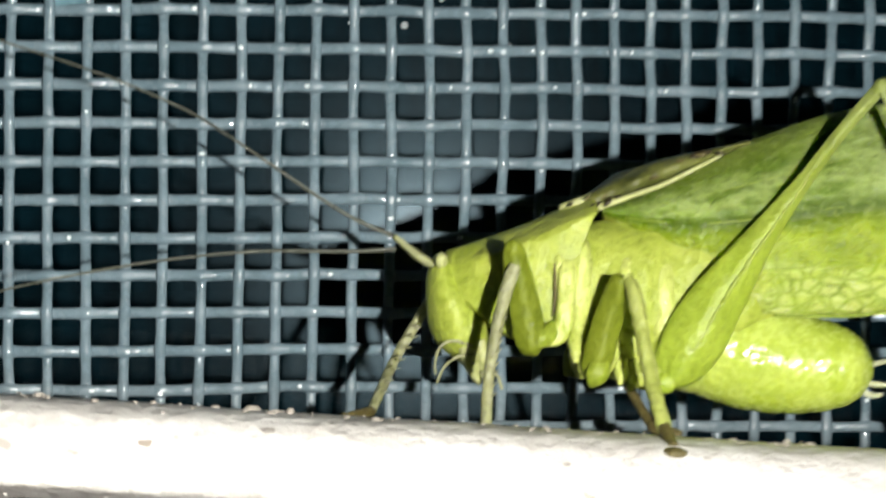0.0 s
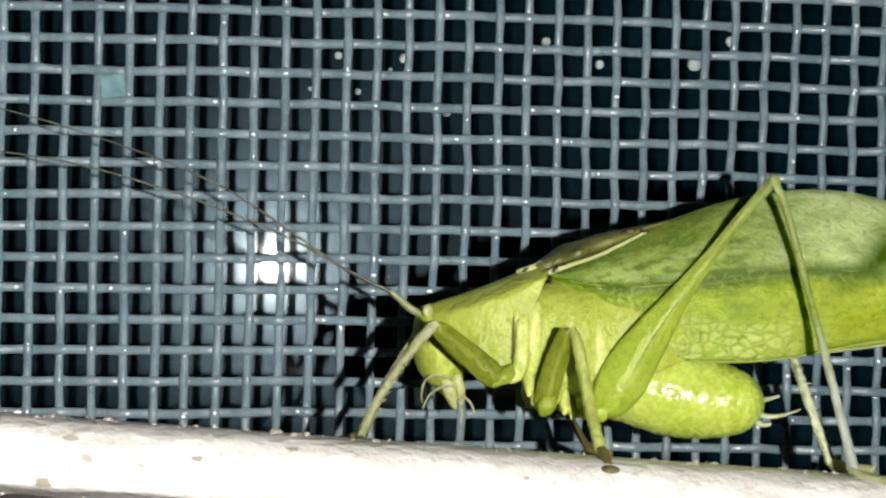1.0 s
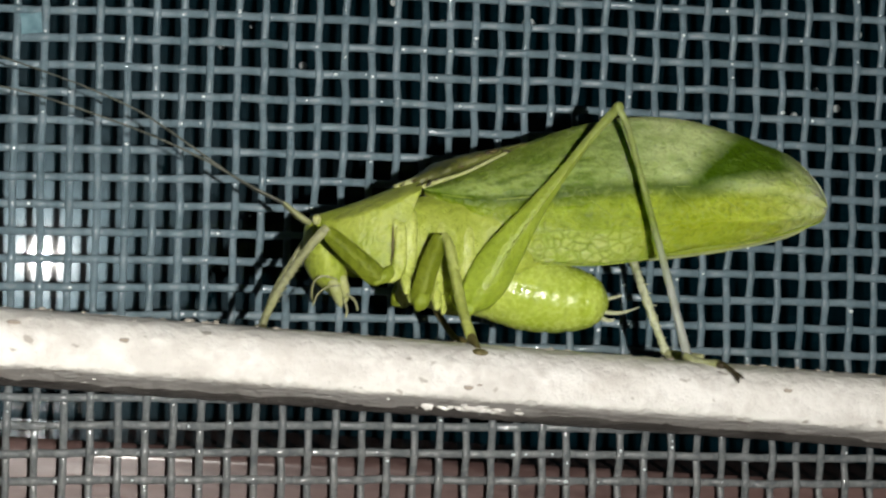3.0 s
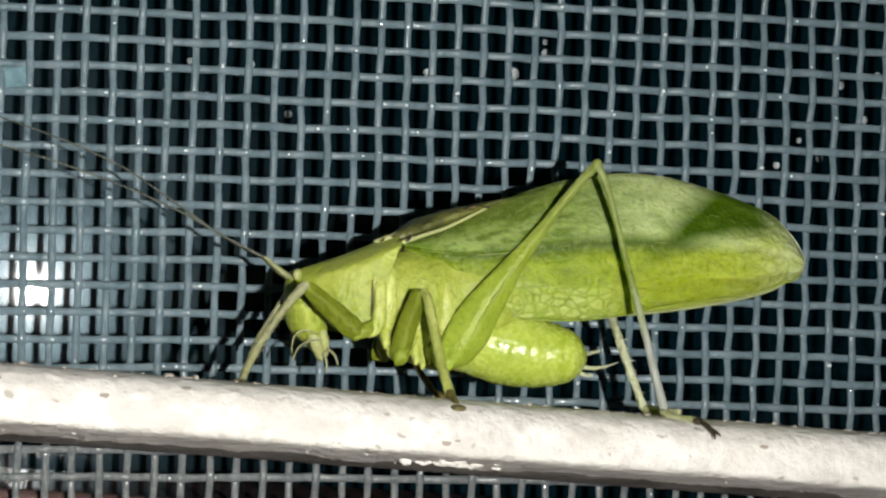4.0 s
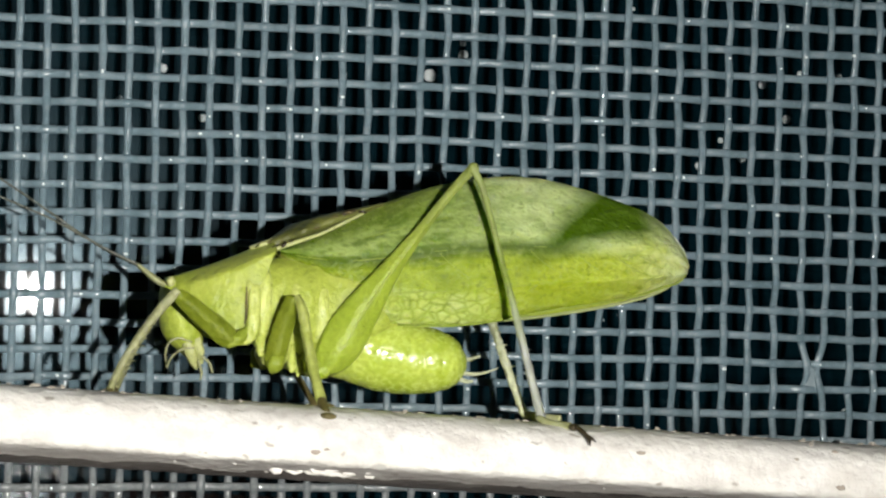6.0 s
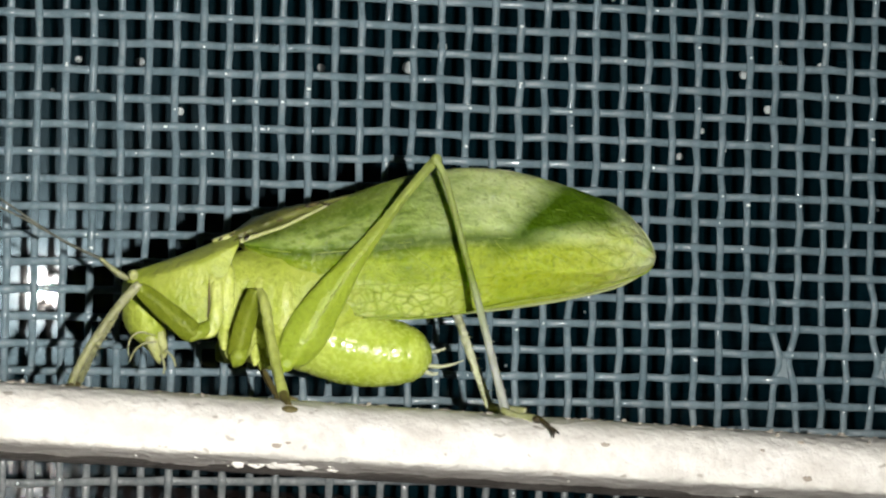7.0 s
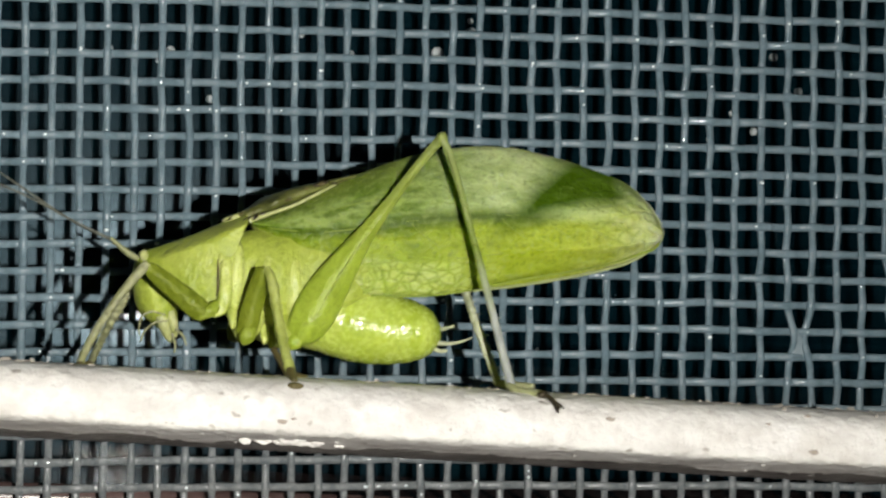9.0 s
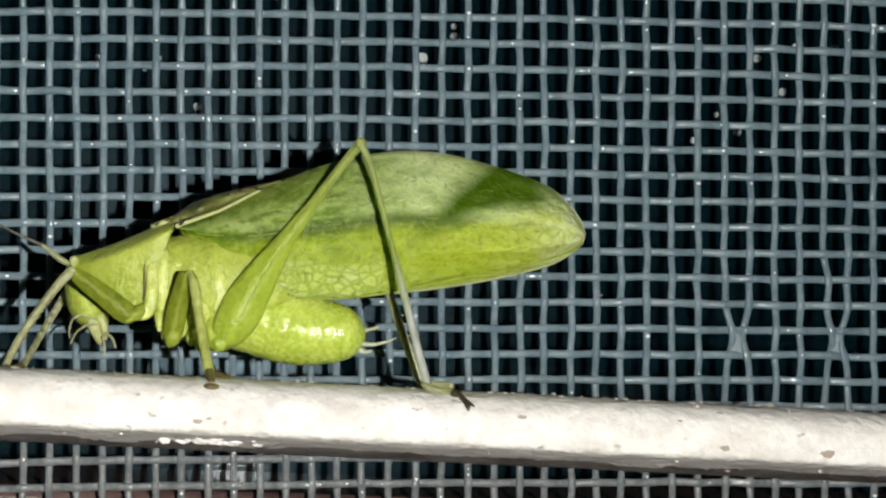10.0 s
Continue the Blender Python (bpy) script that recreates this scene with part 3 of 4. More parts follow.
def shell(top, low, u_steps=70, v_steps=34, side=-1, thick=0.5):
    """A folded wing: a thin curved shell between an upper and a lower edge line, with its own flat map."""
    front, flat = [], []
    for a in range(u_steps + 1):
        s = a / u_steps
        t, l = curve_at(top, s), curve_at(low, s)
        for b in range(v_steps + 1):
            v = b / v_steps
            x, z = t[0] + (l[0] - t[0]) * v, t[1] + (l[1] - t[1]) * v
            d = bulge_of(s, v) + 0.06 * noise.noise(Vector((x * 0.6, z * 1.1, 2.0))) + 0.025 * noise.noise(Vector((x * 2.1, z * 3.1, 8.0)))
            front.append((x, axis_y(x) + side * d, z))
            flat.append(((x + 9.3) / 21.85, v))
    w, n = v_steps + 1, len(front)
    verts = front + [(x, y - side * thick, z) for x, y, z in front]
    faces = []
    for a in range(u_steps):
        for b in range(v_steps):
            q = (a * w + b, a * w + b + 1, (a + 1) * w + b + 1, (a + 1) * w + b)
            if side > 0:
                q = q[::-1]
            faces += [q, tuple(i + n for i in q[::-1])]
    rim = list(range(w)) + [a * w + v_steps for a in range(1, u_steps + 1)] + [u_steps * w + b for b in range(v_steps - 1, -1, -1)] + [a * w for a in range(u_steps - 1, 0, -1)]
    for k, i in enumerate(rim):
        j = rim[(k + 1) % len(rim)]
        faces.append((j, i, i + n, j + n) if side < 0 else (i, j, j + n, i + n))
    return verts, faces, flat + flat


BUG_AT = (0.0, -10.0, -16.2)


def local(geometry):
    v, f = geometry[:2]
    return [(x - BUG_AT[0], y - BUG_AT[1], z - BUG_AT[2]) for x, y, z in v], f


def ribbed(count, depth):
    def wave(s, a):
        return depth * (abs(math.sin(math.pi * s * count)) ** 0.6 - 0.6)

    return wave


def flat_sided(s, a):
    """A boxy cross-section with soft corners."""
    return -0.10 * math.cos(4 * a) + 0.06 * noise.noise(Vector((s * 5, math.cos(a), math.sin(a))))


def keeled(s, a):
    """A four-keeled cross-section, as on a leg, a little uneven."""
    return 0.09 * math.cos(4 * a) + 0.05 * noise.noise(Vector((s * 9, math.cos(a), math.sin(a))))


def bumpy(size, depth):
    def wave(s, a):
        return depth * noise.noise(Vector((s * size, math.cos(a) * 1.3, math.sin(a) * 1.3)))

    return wave


def spines(a, b, count, length, out, seed, r=0.035):
    """Short stiff thorns along a leg from a to b."""
    rng = random.Random(seed)
    pieces = []
    for k in range(count):
        s = (k + 0.5 + rng.uniform(-0.2, 0.2)) / count
        p = [a[m] + (b[m] - a[m]) * s for m in range(3)]
        side = 1 if k % 2 else -1
        q = [p[0] + side * out[0] * length + (b[0] - a[0]) * 0.03, p[1] + out[1] * length * rng.uniform(-1, 1), p[2] + out[2] * length * side - 0.12 * length]
        pieces.append(tube([(*p, r * 1.5), (*[(p[m] + q[m]) / 2 for m in range(3)], r), (*q, r * 0.3)], 3, 5))
    return pieces


def build_katydid():
    bug = thing("katydid", "leaf-green katydid with folded wings standing on a white ledge", "katydid", BUG_AT)
    Y = axis_y

    def limb(name, geometry, material, label="", parent=bug):
        v, f = local(geometry)
        return part(name, mesh_of(name, v, f, material), parent, label)

    def thorns(geometries, material, parent):
        for geometry in geometries:
            limb("thorn", geometry, material, "", parent)

    # ---- trunk ----
    limb("thorax", loft([(-11.0, Y(-11), -10.6, 1.0, 1.0), (-10.4, Y(-10.4), -10.7, 1.95, 1.9), (-9.2, Y(-9), -10.95, 2.4, 2.35), (-7.6, Y(-7.6), -11.1, 2.75, 2.5), (-6.0, Y(-6), -11.1, 3.0, 2.35), (-4.4, Y(-4), -10.8, 2.6, 2.1), (-3.0, Y(-3), -10.4, 1.9, 1.6)], 48, 36, wave=bumpy(9, 0.10)), M_BODY)
    # side plates of the thorax, each with a raised rim
    for x0, x1, z0, z1, h, w in ((-10.75, -10.55, -9.0, -12.75, 0.24, 0.22), (-9.95, -9.85, -9.2, -13.2, 0.34, 0.24), (-8.2, -7.9, -9.6, -13.6, 0.5, 0.30), (-7.0, -6.8, -9.8, -13.4, 0.4, 0.28)):
        k = Y(x0) - 2.05
        limb("side_plate", loft([(x0, k + 0.55, z0, 0.08, 0.08), (x0 + 0.02, k + 0.02, z0 - 0.5, h, w), ((x0 + x1) / 2, k - 0.2, (z0 + z1) / 2, h * 1.15, w), (x1, k + 0.15, z1 + 0.5, h, w), (x1, k + 0.75, z1, 0.08, 0.08)], 22, 14, wave=bumpy(6, 0.12)), M_PLATE)
    limb("pronotum", saddle(), M_BODY, "yellow-green saddle-shaped pronotum")
    limb("collar", tube([(-10.6, Y(-10.6) - 0.5, -8.20, 0.10), (-10.0, Y(-10) - 0.75, -7.98, 0.15), (-9.45, Y(-9.5) - 0.6, -7.72, 0.13), (-9.2, Y(-9.2), -7.62, 0.05)], 14, 8), M_CREAM, "cream hind rim of the pronotum")
    for p, q in (((-10.35, -8.62), (-9.95, -8.35)), ((-9.75, -8.25), (-9.25, -7.95)), ((-9.15, -8.1), (-8.9, -7.75))):
        limb("mark", tube([(p[0], Y(p[0]) - 1.6, p[1], 0.04), ((p[0] + q[0]) / 2, Y(p[0]) - 1.55, (p[1] + q[1]) / 2, 0.10), (q[0], Y(q[0]) - 1.2, q[1], 0.04)], 8, 7), M_DARK, "small dark brown mark")
    # ---- head ----
    movers = {}
    head = movers["head"] = limb("head", loft([(-14.5, Y(-14.5), -10.0, 0.25, 0.35), (-14.45, Y(-14.4), -10.6, 0.55, 1.05), (-14.2, Y(-14.2), -11.5, 0.85, 1.5), (-13.75, Y(-13.7), -12.5, 1.05, 1.55), (-13.3, Y(-13.3), -13.3, 0.75, 1.25), (-13.0, Y(-13), -13.9, 0.42, 0.8), (-12.85, Y(-12.9), -14.25, 0.12, 0.3)], 40, 28, wave=bumpy(6, 0.06)), M_BODY)
    limb("eye", ball((-14.58, Y(-14.6) - 1.08, -10.2), (0.24, 0.25, 0.28)), M_CREAM, "pale cream compound eye", head)
    limb("jaw", loft([(-13.6, Y(-13.6) - 0.95, -13.0, 0.3, 0.3), (-13.35, Y(-13.4) - 1.05, -13.7, 0.32, 0.3), (-13.05, Y(-13) - 0.75, -14.35, 0.2, 0.2), (-12.9, Y(-13) - 0.5, -14.6, 0.05, 0.06)], 16, 12), M_CREAM, "cream jaw", head)
    limb("jaw", loft([(-13.1, Y(-13.1) - 1.0, -13.0, 0.25, 0.25), (-12.85, Y(-12.9) - 1.0, -13.7, 0.24, 0.25), (-12.7, Y(-12.7) - 0.8, -14.3, 0.06, 0.08)], 14, 12), M_CREAM, "cream jaw", head)
    for pts in ([(-13.3, -13.2), (-14.0, -13.05), (-14.5, -13.3), (-14.65, -13.9), (-14.6, -14.3)], [(-13.2, -13.5), (-13.8, -13.6), (-14.3, -14.0), (-14.55, -14.6)], [(-12.8, -13.9), (-12.4, -14.2), (-12.2, -14.7)], [(-12.95, -14.1), (-12.75, -14.7), (-12.8, -15.1)]):
        limb("feeler", tube([(x, Y(x) - 1.25 - 0.1 * k, z, 0.075 - 0.010 * k) for k, (x, z) in enumerate(pts)], 16, 7, wave=ribbed(4, 0.3)), M_SHIN, "pale jointed mouth feeler", head)
    for k in (0, 1):
        limb("antenna_base", tube([(-14.8, -9.6 + 0.7 * k, -10.4, 0.13), (-15.3, -9.7 + 0.7 * k, -10.15, 0.17), (-15.8, -9.7 + 0.7 * k, -9.8, 0.12), (-16.3, -9.7 + 0.7 * k, -9.42, 0.09)], 14, 10, wave=ribbed(3, 0.12)), M_FOOT, "pale thick antenna base", head)
    # ---- abdomen ----
    belly = limb("abdomen", loft([(-7.4, Y(-7), -12.2, 1.0, 1.2), (-6.2, Y(-6), -12.6, 1.75, 1.65), (-4.8, Y(-5), -12.88, 1.9, 1.85), (-3.2, Y(-3) - 0.15, -13.2, 1.98, 1.9), (-1.7, Y(-2) - 0.38, -13.37, 1.84, 1.75), (-0.35, Y(0) - 0.62, -13.42, 1.54, 1.45), (0.5, Y(0.5) - 0.72, -13.42, 1.08, 1.05), (0.95, Y(1) - 0.76, -13.4, 0.35, 0.4)], 110, 36, wave=ribbed(11, 0.024)), M_ABDOMEN, "glossy yellow-green ringed abdomen")
    for pts in ([(0.5, -13.9), (1.3, -13.95), (2.0, -13.8), (2.6, -13.55)], [(0.5, -13.3), (1.0, -13.2), (1.6, -13.0)], [(0.45, -14.2), (0.95, -14.35), (1.3, -14.3)]):
        limb("tail_feeler", tube([(x, Y(x) - 1.0, z, 0.15 - 0.04 * k) for k, (x, z) in enumerate(pts)], 12, 8), M_WHITE, "pale pointed tail feeler", belly)
    # ---- wings ----
    top = [(-9.3, -8.05), (-7.7, -7.35), (-5.6, -6.3), (-3.3, -5.2), (-0.6, -4.15), (2.0, -3.6), (4.4, -3.55), (6.8, -3.95), (9.0, -4.55), (10.6, -5.15), (11.6, -5.98), (12.3, -6.85), (12.55, -7.55)]
    low = [(-8.9, -8.6), (-7.7, -9.8), (-6.0, -11.0), (-4.2, -11.55), (-2.0, -11.6), (0.2, -11.45), (2.6, -11.05), (5.0, -10.55), (7.4, -10.05), (9.5, -9.5), (11.0, -8.97), (11.95, -8.48), (12.45, -7.95)]
    near_low = [(x, z + 0.20 * min(1, max(0, (x - 1) / 4)) * (1 if x < 11.5 else 0.4)) for x, z in low]
    far_low = [(x, z - 0.20 * min(1, max(0, (x - 1) / 4)) * (1 if x < 11.5 else 0.4)) for x, z in low]
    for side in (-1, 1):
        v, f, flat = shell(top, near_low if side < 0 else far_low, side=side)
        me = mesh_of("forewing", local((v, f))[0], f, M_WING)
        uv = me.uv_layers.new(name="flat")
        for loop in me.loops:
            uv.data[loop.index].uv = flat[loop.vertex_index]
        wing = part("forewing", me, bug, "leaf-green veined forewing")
        if side < 0:
            vein = [curve_at([(-9.35, -8.15), (-8.2, -7.68), (-7.0, -7.18), (-5.7, -6.45), (-4.9, -6.0)], k / 12) for k in range(13)]
            limb("vein", tube([(x, Y(x) - 1.35 + 0.55 * k / 12, z, 0.13 - 0.006 * k) for k, (x, z) in enumerate(vein)], 30, 8), M_CREAM, "cream leading vein", wing)
            edge = [curve_at(near_low, 0.30 + 0.70 * k / 40) for k in range(41)]
            limb("rim", tube([(x, Y(x) - bulge_of(0.30 + 0.70 * k / 40, 1.0) - 0.02, z - 0.03, 0.055) for k, (x, z) in enumerate(edge)], 80, 7), M_RIB, "green lower wing rim", wing)
            far_edge = [curve_at(far_low, 0.30 + 0.70 * k / 40) for k in range(41)]
            far_rim = tube([(x, Y(x) + bulge_of(0.30 + 0.70 * k / 40, 1.0) * 0.6, z - 0.03, 0.085) for k, (x, z) in enumerate(far_edge)], 80, 7)
            # the main lengthwise ribs of the wing
            for v0, v1, s0, s1, r in ((0.47, 0.50, 0.05, 0.80, 0.03), (0.76, 0.77, 0.10, 0.80, 0.03), (0.27, 0.22, 0.10, 0.7, 0.02)):
                pts = []
                for k in range(31):
                    q = k / 30
                    s, v = s0 + (s1 - s0) * q, v0 + (v1 - v0) * q
                    t, l = curve_at(top, s), curve_at(near_low, s)
                    x, z = t[0] + (l[0] - t[0]) * v, t[1] + (l[1] - t[1]) * v
                    pts.append((x, Y(x) - bulge_of(s, v) + 0.015, z, r * (1 - 0.6 * q)))
                limb("rib", tube(pts, 60, 6), M_RIB, "fine green wing rib", wing)
            for s0 in (0.34, 0.42, 0.50, 0.58, 0.66, 0.74):
                pts = []
                for k in range(13):
                    q = k / 12
                    s, v = s0 + 0.10 * q ** 1.3, 0.50 + 0.26 * q
                    t, l = curve_at(top, s), curve_at(near_low, s)
                    x, z = t[0] + (l[0] - t[0]) * v, t[1] + (l[1] - t[1]) * v
                    pts.append((x, Y(x) - bulge_of(s, v) + 0.012, z, 0.022))
                limb("rib", tube(pts, 24, 6), M_RIB, "fine green wing rib", wing)
    limb("rim", far_rim, M_RIM, "pale lower wing rim", wing)
    # the flat roof between both wings, behind the pronotum
    limb("wing_roof", loft([(-9.6, Y(-9.6), -8.0, 0.2, 1.0), (-8.6, Y(-8.6) - 0.1, -7.42, 0.42, 1.3), (-7.4, Y(-7.4) - 0.1, -6.85, 0.42, 1.3), (-6.2, Y(-6.2) - 0.1, -6.35, 0.34, 1.1), (-5.0, Y(-5), -5.9, 0.2, 0.8), (-3.8, Y(-4), -5.45, 0.08, 0.4)], 26, 16, wave=bumpy(8, 0.3)), M_ROOF, "brownish green roof of the folded wings")
    rng = random.Random(8)
    for k in range(10):
        x = -10.2 + 5.0 * k / 9 + rng.uniform(-0.2, 0.2)
        z = -8.35 + 0.47 * (x + 10.2) + rng.uniform(-0.1, 0.32)
        r, a = rng.uniform(0.04, 0.085), rng.uniform(-0.2, 1.1)
        dx, dz = 2.6 * r * math.cos(a), 2.6 * r * math.sin(a)
        y = Y(x) - 1.25 - rng.uniform(0, 0.2)
        limb("mark", loft([(x - dx, y + 0.2, z - dz, 0.03, 0.03), (x, y, z, r, r), (x + dx, y + 0.2, z + dz, 0.03, 0.03)], 7, 8, wave=bumpy(4, 0.5)), M_PAD if k % 3 else M_DARK, "small brown mark")
    limb("mark", loft([(-6.2, Y(-6) - 0.9, -6.32, 0.05, 0.05), (-5.85, Y(-6) - 0.95, -6.1, 0.16, 0.12), (-5.3, Y(-5) - 0.8, -5.88, 0.05, 0.05)], 8, 8), M_DARK, "small dark brown mark")
    # ---- near legs ----
    femur = limb("hind_femur", loft([(-6.70, -11.8, -14.25, 0.35, 0.35), (-6.47, -12.1, -13.75, 0.80, 0.55), (-5.95, -12.3, -12.75, 1.02, 0.68), (-5.23, -12.45, -11.3, 0.92, 0.6), (-4.33, -12.7, -9.75, 0.66, 0.5), (-3.42, -12.85, -8.3, 0.42, 0.36), (-2.36, -12.95, -6.75, 0.27, 0.26), (-1.25, -13.1, -5.1, 0.22, 0.22), (-0.30, -13.65, -3.75, 0.23, 0.23), (-0.04, -13.9, -3.35, 0.22, 0.2)], 70, 28, wave=keeled), M_LEG, "swollen green hind femur")
    limb("ridge", tube([(-6.0, -13.01, -13.0, 0.03), (-5.08, -13.13, -11.2, 0.075), (-4.18, -13.25, -9.65, 0.07), (-3.07, -13.28, -7.9, 0.05), (-1.45, -13.3, -5.4, 0.02)], 90, 8, wave=bumpy(50, 0.9)), M_GLINT, "glinting ridge along the femur", femur)
    limb("knee", ball((-0.08, -13.9, -3.45), (0.30, 0.28, 0.32)), M_LEG, "", femur)
    tibia = limb("hind_tibia", tube([(-0.05, -13.95, -3.5, 0.20), (0.40, -14.15, -4.4, 0.18), (0.94, -14.55, -6.2, 0.17), (1.53, -15.0, -8.3, 0.17), (2.1, -15.5, -10.3, 0.18), (2.6, -16.0, -12.2, 0.20), (3.15, -16.4, -14.2, 0.21), (3.6, -16.7, -15.75, 0.24)], 60, 12, wave=bumpy(30, 0.12)), M_HIND, "slim green hind tibia, pale towards the foot")
    thorns(spines((0.9, -14.9, -6.3), (3.4, -16.6, -15.0), 22, 0.28, (0.8, 0.8, 0.2), 4), M_HIND, tibia)
    foot = limb("hind_foot", tube([(3.4, -16.8, -15.75, 0.18), (3.9, -17.2, -15.97, 0.21), (4.3, -17.5, -16.0, 0.16), (4.7, -17.9, -16.03, 0.20), (5.0, -18.3, -16.1, 0.15)], 26, 12), M_FOOT, "pale jointed hind foot")
    limb("claw", joined(ball((4.85, -18.4, -16.06), (0.28, 0.28, 0.2)), tube([(4.95, -18.6, -16.05, 0.13), (5.2, -19.1, -16.28, 0.11), (5.38, -19.45, -16.6, 0.08), (5.38, -19.6, -16.85, 0.03)], 12, 8), tube([(5.2, -19.1, -16.28, 0.08), (5.5, -19.45, -16.5, 0.07), (5.68, -19.6, -16.66, 0.02)], 10, 8)), M_DARK, "dark brown hooked claw", foot)
    mid = limb("middle_femur", loft([(-9.35, -11.9, -14.2, 0.34, 0.3), (-9.3, -12.15, -13.7, 0.50, 0.36), (-9.15, -12.5, -12.6, 0.50, 0.38), (-8.95, -12.9, -11.6, 0.46, 0.36), (-8.8, -13.3, -10.85, 0.40, 0.3), (-8.74, -13.42, -10.6, 0.32, 0.24), (-8.72, -13.45, -10.52, 0.1, 0.08)], 30, 24, wave=keeled), M_FEMUR, "dark olive middle femur")
    tib = limb("middle_tibia", tube([(-8.6, -13.5, -10.55, 0.20), (-8.35, -13.9, -11.2, 0.28), (-8.1, -14.5, -12.6, 0.27), (-7.8, -15.3, -14.2, 0.27), (-7.5, -16.4, -15.6, 0.26)], 36, 12, wave=bumpy(26, 0.2)), M_PALE, "pale yellow-brown middle tibia")
    thorns(spines((-8.2, -14.2, -12.2), (-7.5, -16.4, -15.4), 16, 0.26, (0.8, 0.8, 0.2), 7), M_PALE, tib)
    limb("middle_foot", joined(tube([(-7.5, -16.4, -15.55, 0.25), (-7.45, -17.1, -15.92, 0.25), (-7.45, -17.8, -16.12, 0.22)], 10, 10), ball((-7.45, -18.25, -16.2), (0.42, 0.4, 0.2))), M_PAD, "brown middle foot pad")
    limb("front_coxa", loft([(-10.45, -11.2, -9.9, 0.12, 0.25), (-10.47, -11.55, -10.4, 0.33, 0.3), (-10.45, -11.78, -11.4, 0.36, 0.32), (-10.5, -11.9, -12.3, 0.40, 0.34), (-10.75, -11.98, -12.8, 0.36, 0.3), (-11.2, -12.1, -13.05, 0.15, 0.15)], 28, 20, wave=flat_sided), M_PLATE, "pale upright front coxa")
    limb("seam", tube([(-10.90, -11.62, -10.2, 0.03), (-10.88, -11.78, -10.9, 0.06), (-10.86, -11.86, -11.7, 0.05), (-10.92, -11.9, -12.1, 0.02)], 14, 7), M_PAD, "brown seam before the front coxa")
    limb("middle_coxa", loft([(-8.5, -10.9, -12.5, 0.6, 0.55), (-8.9, -11.5, -13.3, 0.55, 0.5), (-9.2, -11.9, -14.0, 0.36, 0.34), (-9.3, -12.0, -14.4, 0.12, 0.12)], 20, 16, wave=bumpy(5, 0.2)), M_PLATE, "")
    for x, z, r in ((-10.0, -13.35, 0.30), (-9.75, -13.75, 0.24), (-8.35, -14.05, 0.3), (-8.0, -14.25, 0.22), (-7.6, -14.05, 0.3)):
        limb("lobe", loft([(x, -11.2, z + 0.6, r, r), (x + 0.05, -11.6, z, r * 0.9, r), (x, -11.75, z - 0.35, 0.08, 0.08)], 12, 12, wave=bumpy(4, 0.2)), M_PLATE, "")
    limb("hind_coxa", loft([(-6.6, -10.9, -13.2, 1.0, 0.8), (-6.9, -11.7, -13.9, 0.85, 0.7), (-7.0, -12.1, -14.5, 0.3, 0.3)], 14, 14), M_BODY, "")
    # the joints that cover the upper ends of the near femora
    limb("joint", loft([(-9.05, -11.7, -13.3, 0.2, 0.3), (-9.2, -12.35, -13.75, 0.42, 0.3), (-9.35, -12.4, -14.15, 0.38, 0.28), (-9.45, -12.2, -14.45, 0.12, 0.12)], 18, 14, wave=bumpy(4, 0.2)), M_JOINT, "")
    limb("joint", loft([(-10.7, -11.8, -12.35, 0.2, 0.25), (-11.1, -12.2, -12.75, 0.36, 0.25), (-11.4, -12.3, -12.98, 0.28, 0.2), (-11.75, -12.3, -13.3, 0.1, 0.1)], 18, 14, wave=bumpy(4, 0.2)), M_JOINT, "")
    limb("joint", loft([(-6.6, -12.2, -13.9, 0.3, 0.3), (-6.85, -12.3, -14.25, 0.42, 0.32), (-7.05, -12.2, -14.55, 0.14, 0.14)], 14, 14, wave=bumpy(4, 0.2)), M_LEG, "")
    # ---- far legs ----
    far_shin = limb("front_tibia", tube([(-14.6, -7.6, -11.2, 0.2), (-15.3, -7.3, -12.6, 0.2), (-16.1, -7.6, -14.1, 0.19), (-17.0, -9.8, -15.9, 0.18)], 30, 10, wave=bumpy(20, 0.15)), M_SHIN, "pale brown front tibia")
    thorns(spines((-15.0, -7.5, -12.2), (-16.9, -9.6, -15.7), 18, 0.42, (0.7, 0.9, 0.3), 15, 0.03), M_SHIN, far_shin)
    limb("front_foot", tube([(-17.0, -9.8, -15.9, 0.2), (-17.6, -10.6, -16.05, 0.22), (-18.1, -11.0, -16.05, 0.12)], 12, 10), M_PAD, "brown front foot")
    limb("hind_femur", tube([(-6.0, -7.2, -13.8, 0.7), (-4.5, -6.8, -11.0, 0.7), (-2.5, -6.4, -7.6, 0.35), (0.2, -6.3, -4.6, 0.22)], 30, 12), M_LEG, "swollen green hind femur")
    far = limb("hind_tibia", tube([(0.2, -6.3, -4.6, 0.2), (1.2, -8.6, -8.2, 0.2), (2.15, -11.2, -11.35, 0.21), (2.6, -11.6, -12.65, 0.21), (3.3, -12.1, -14.5, 0.21), (3.8, -12.6, -15.85, 0.22)], 110, 12, wave=bumpy(70, 0.45)), M_WHITE, "whitish spiny hind tibia")
    thorns(spines((2.15, -11.2, -11.35), (3.8, -12.6, -15.7), 16, 0.34, (0.9, 0.9, 0.2), 9, 0.05), M_WHITE, far)
    limb("hind_foot", tube([(3.8, -12.6, -15.85, 0.24), (4.5, -13.4, -15.9, 0.25), (5.3, -14.2, -15.85, 0.16)], 12, 10), M_SHIN, "pale jointed hind foot")
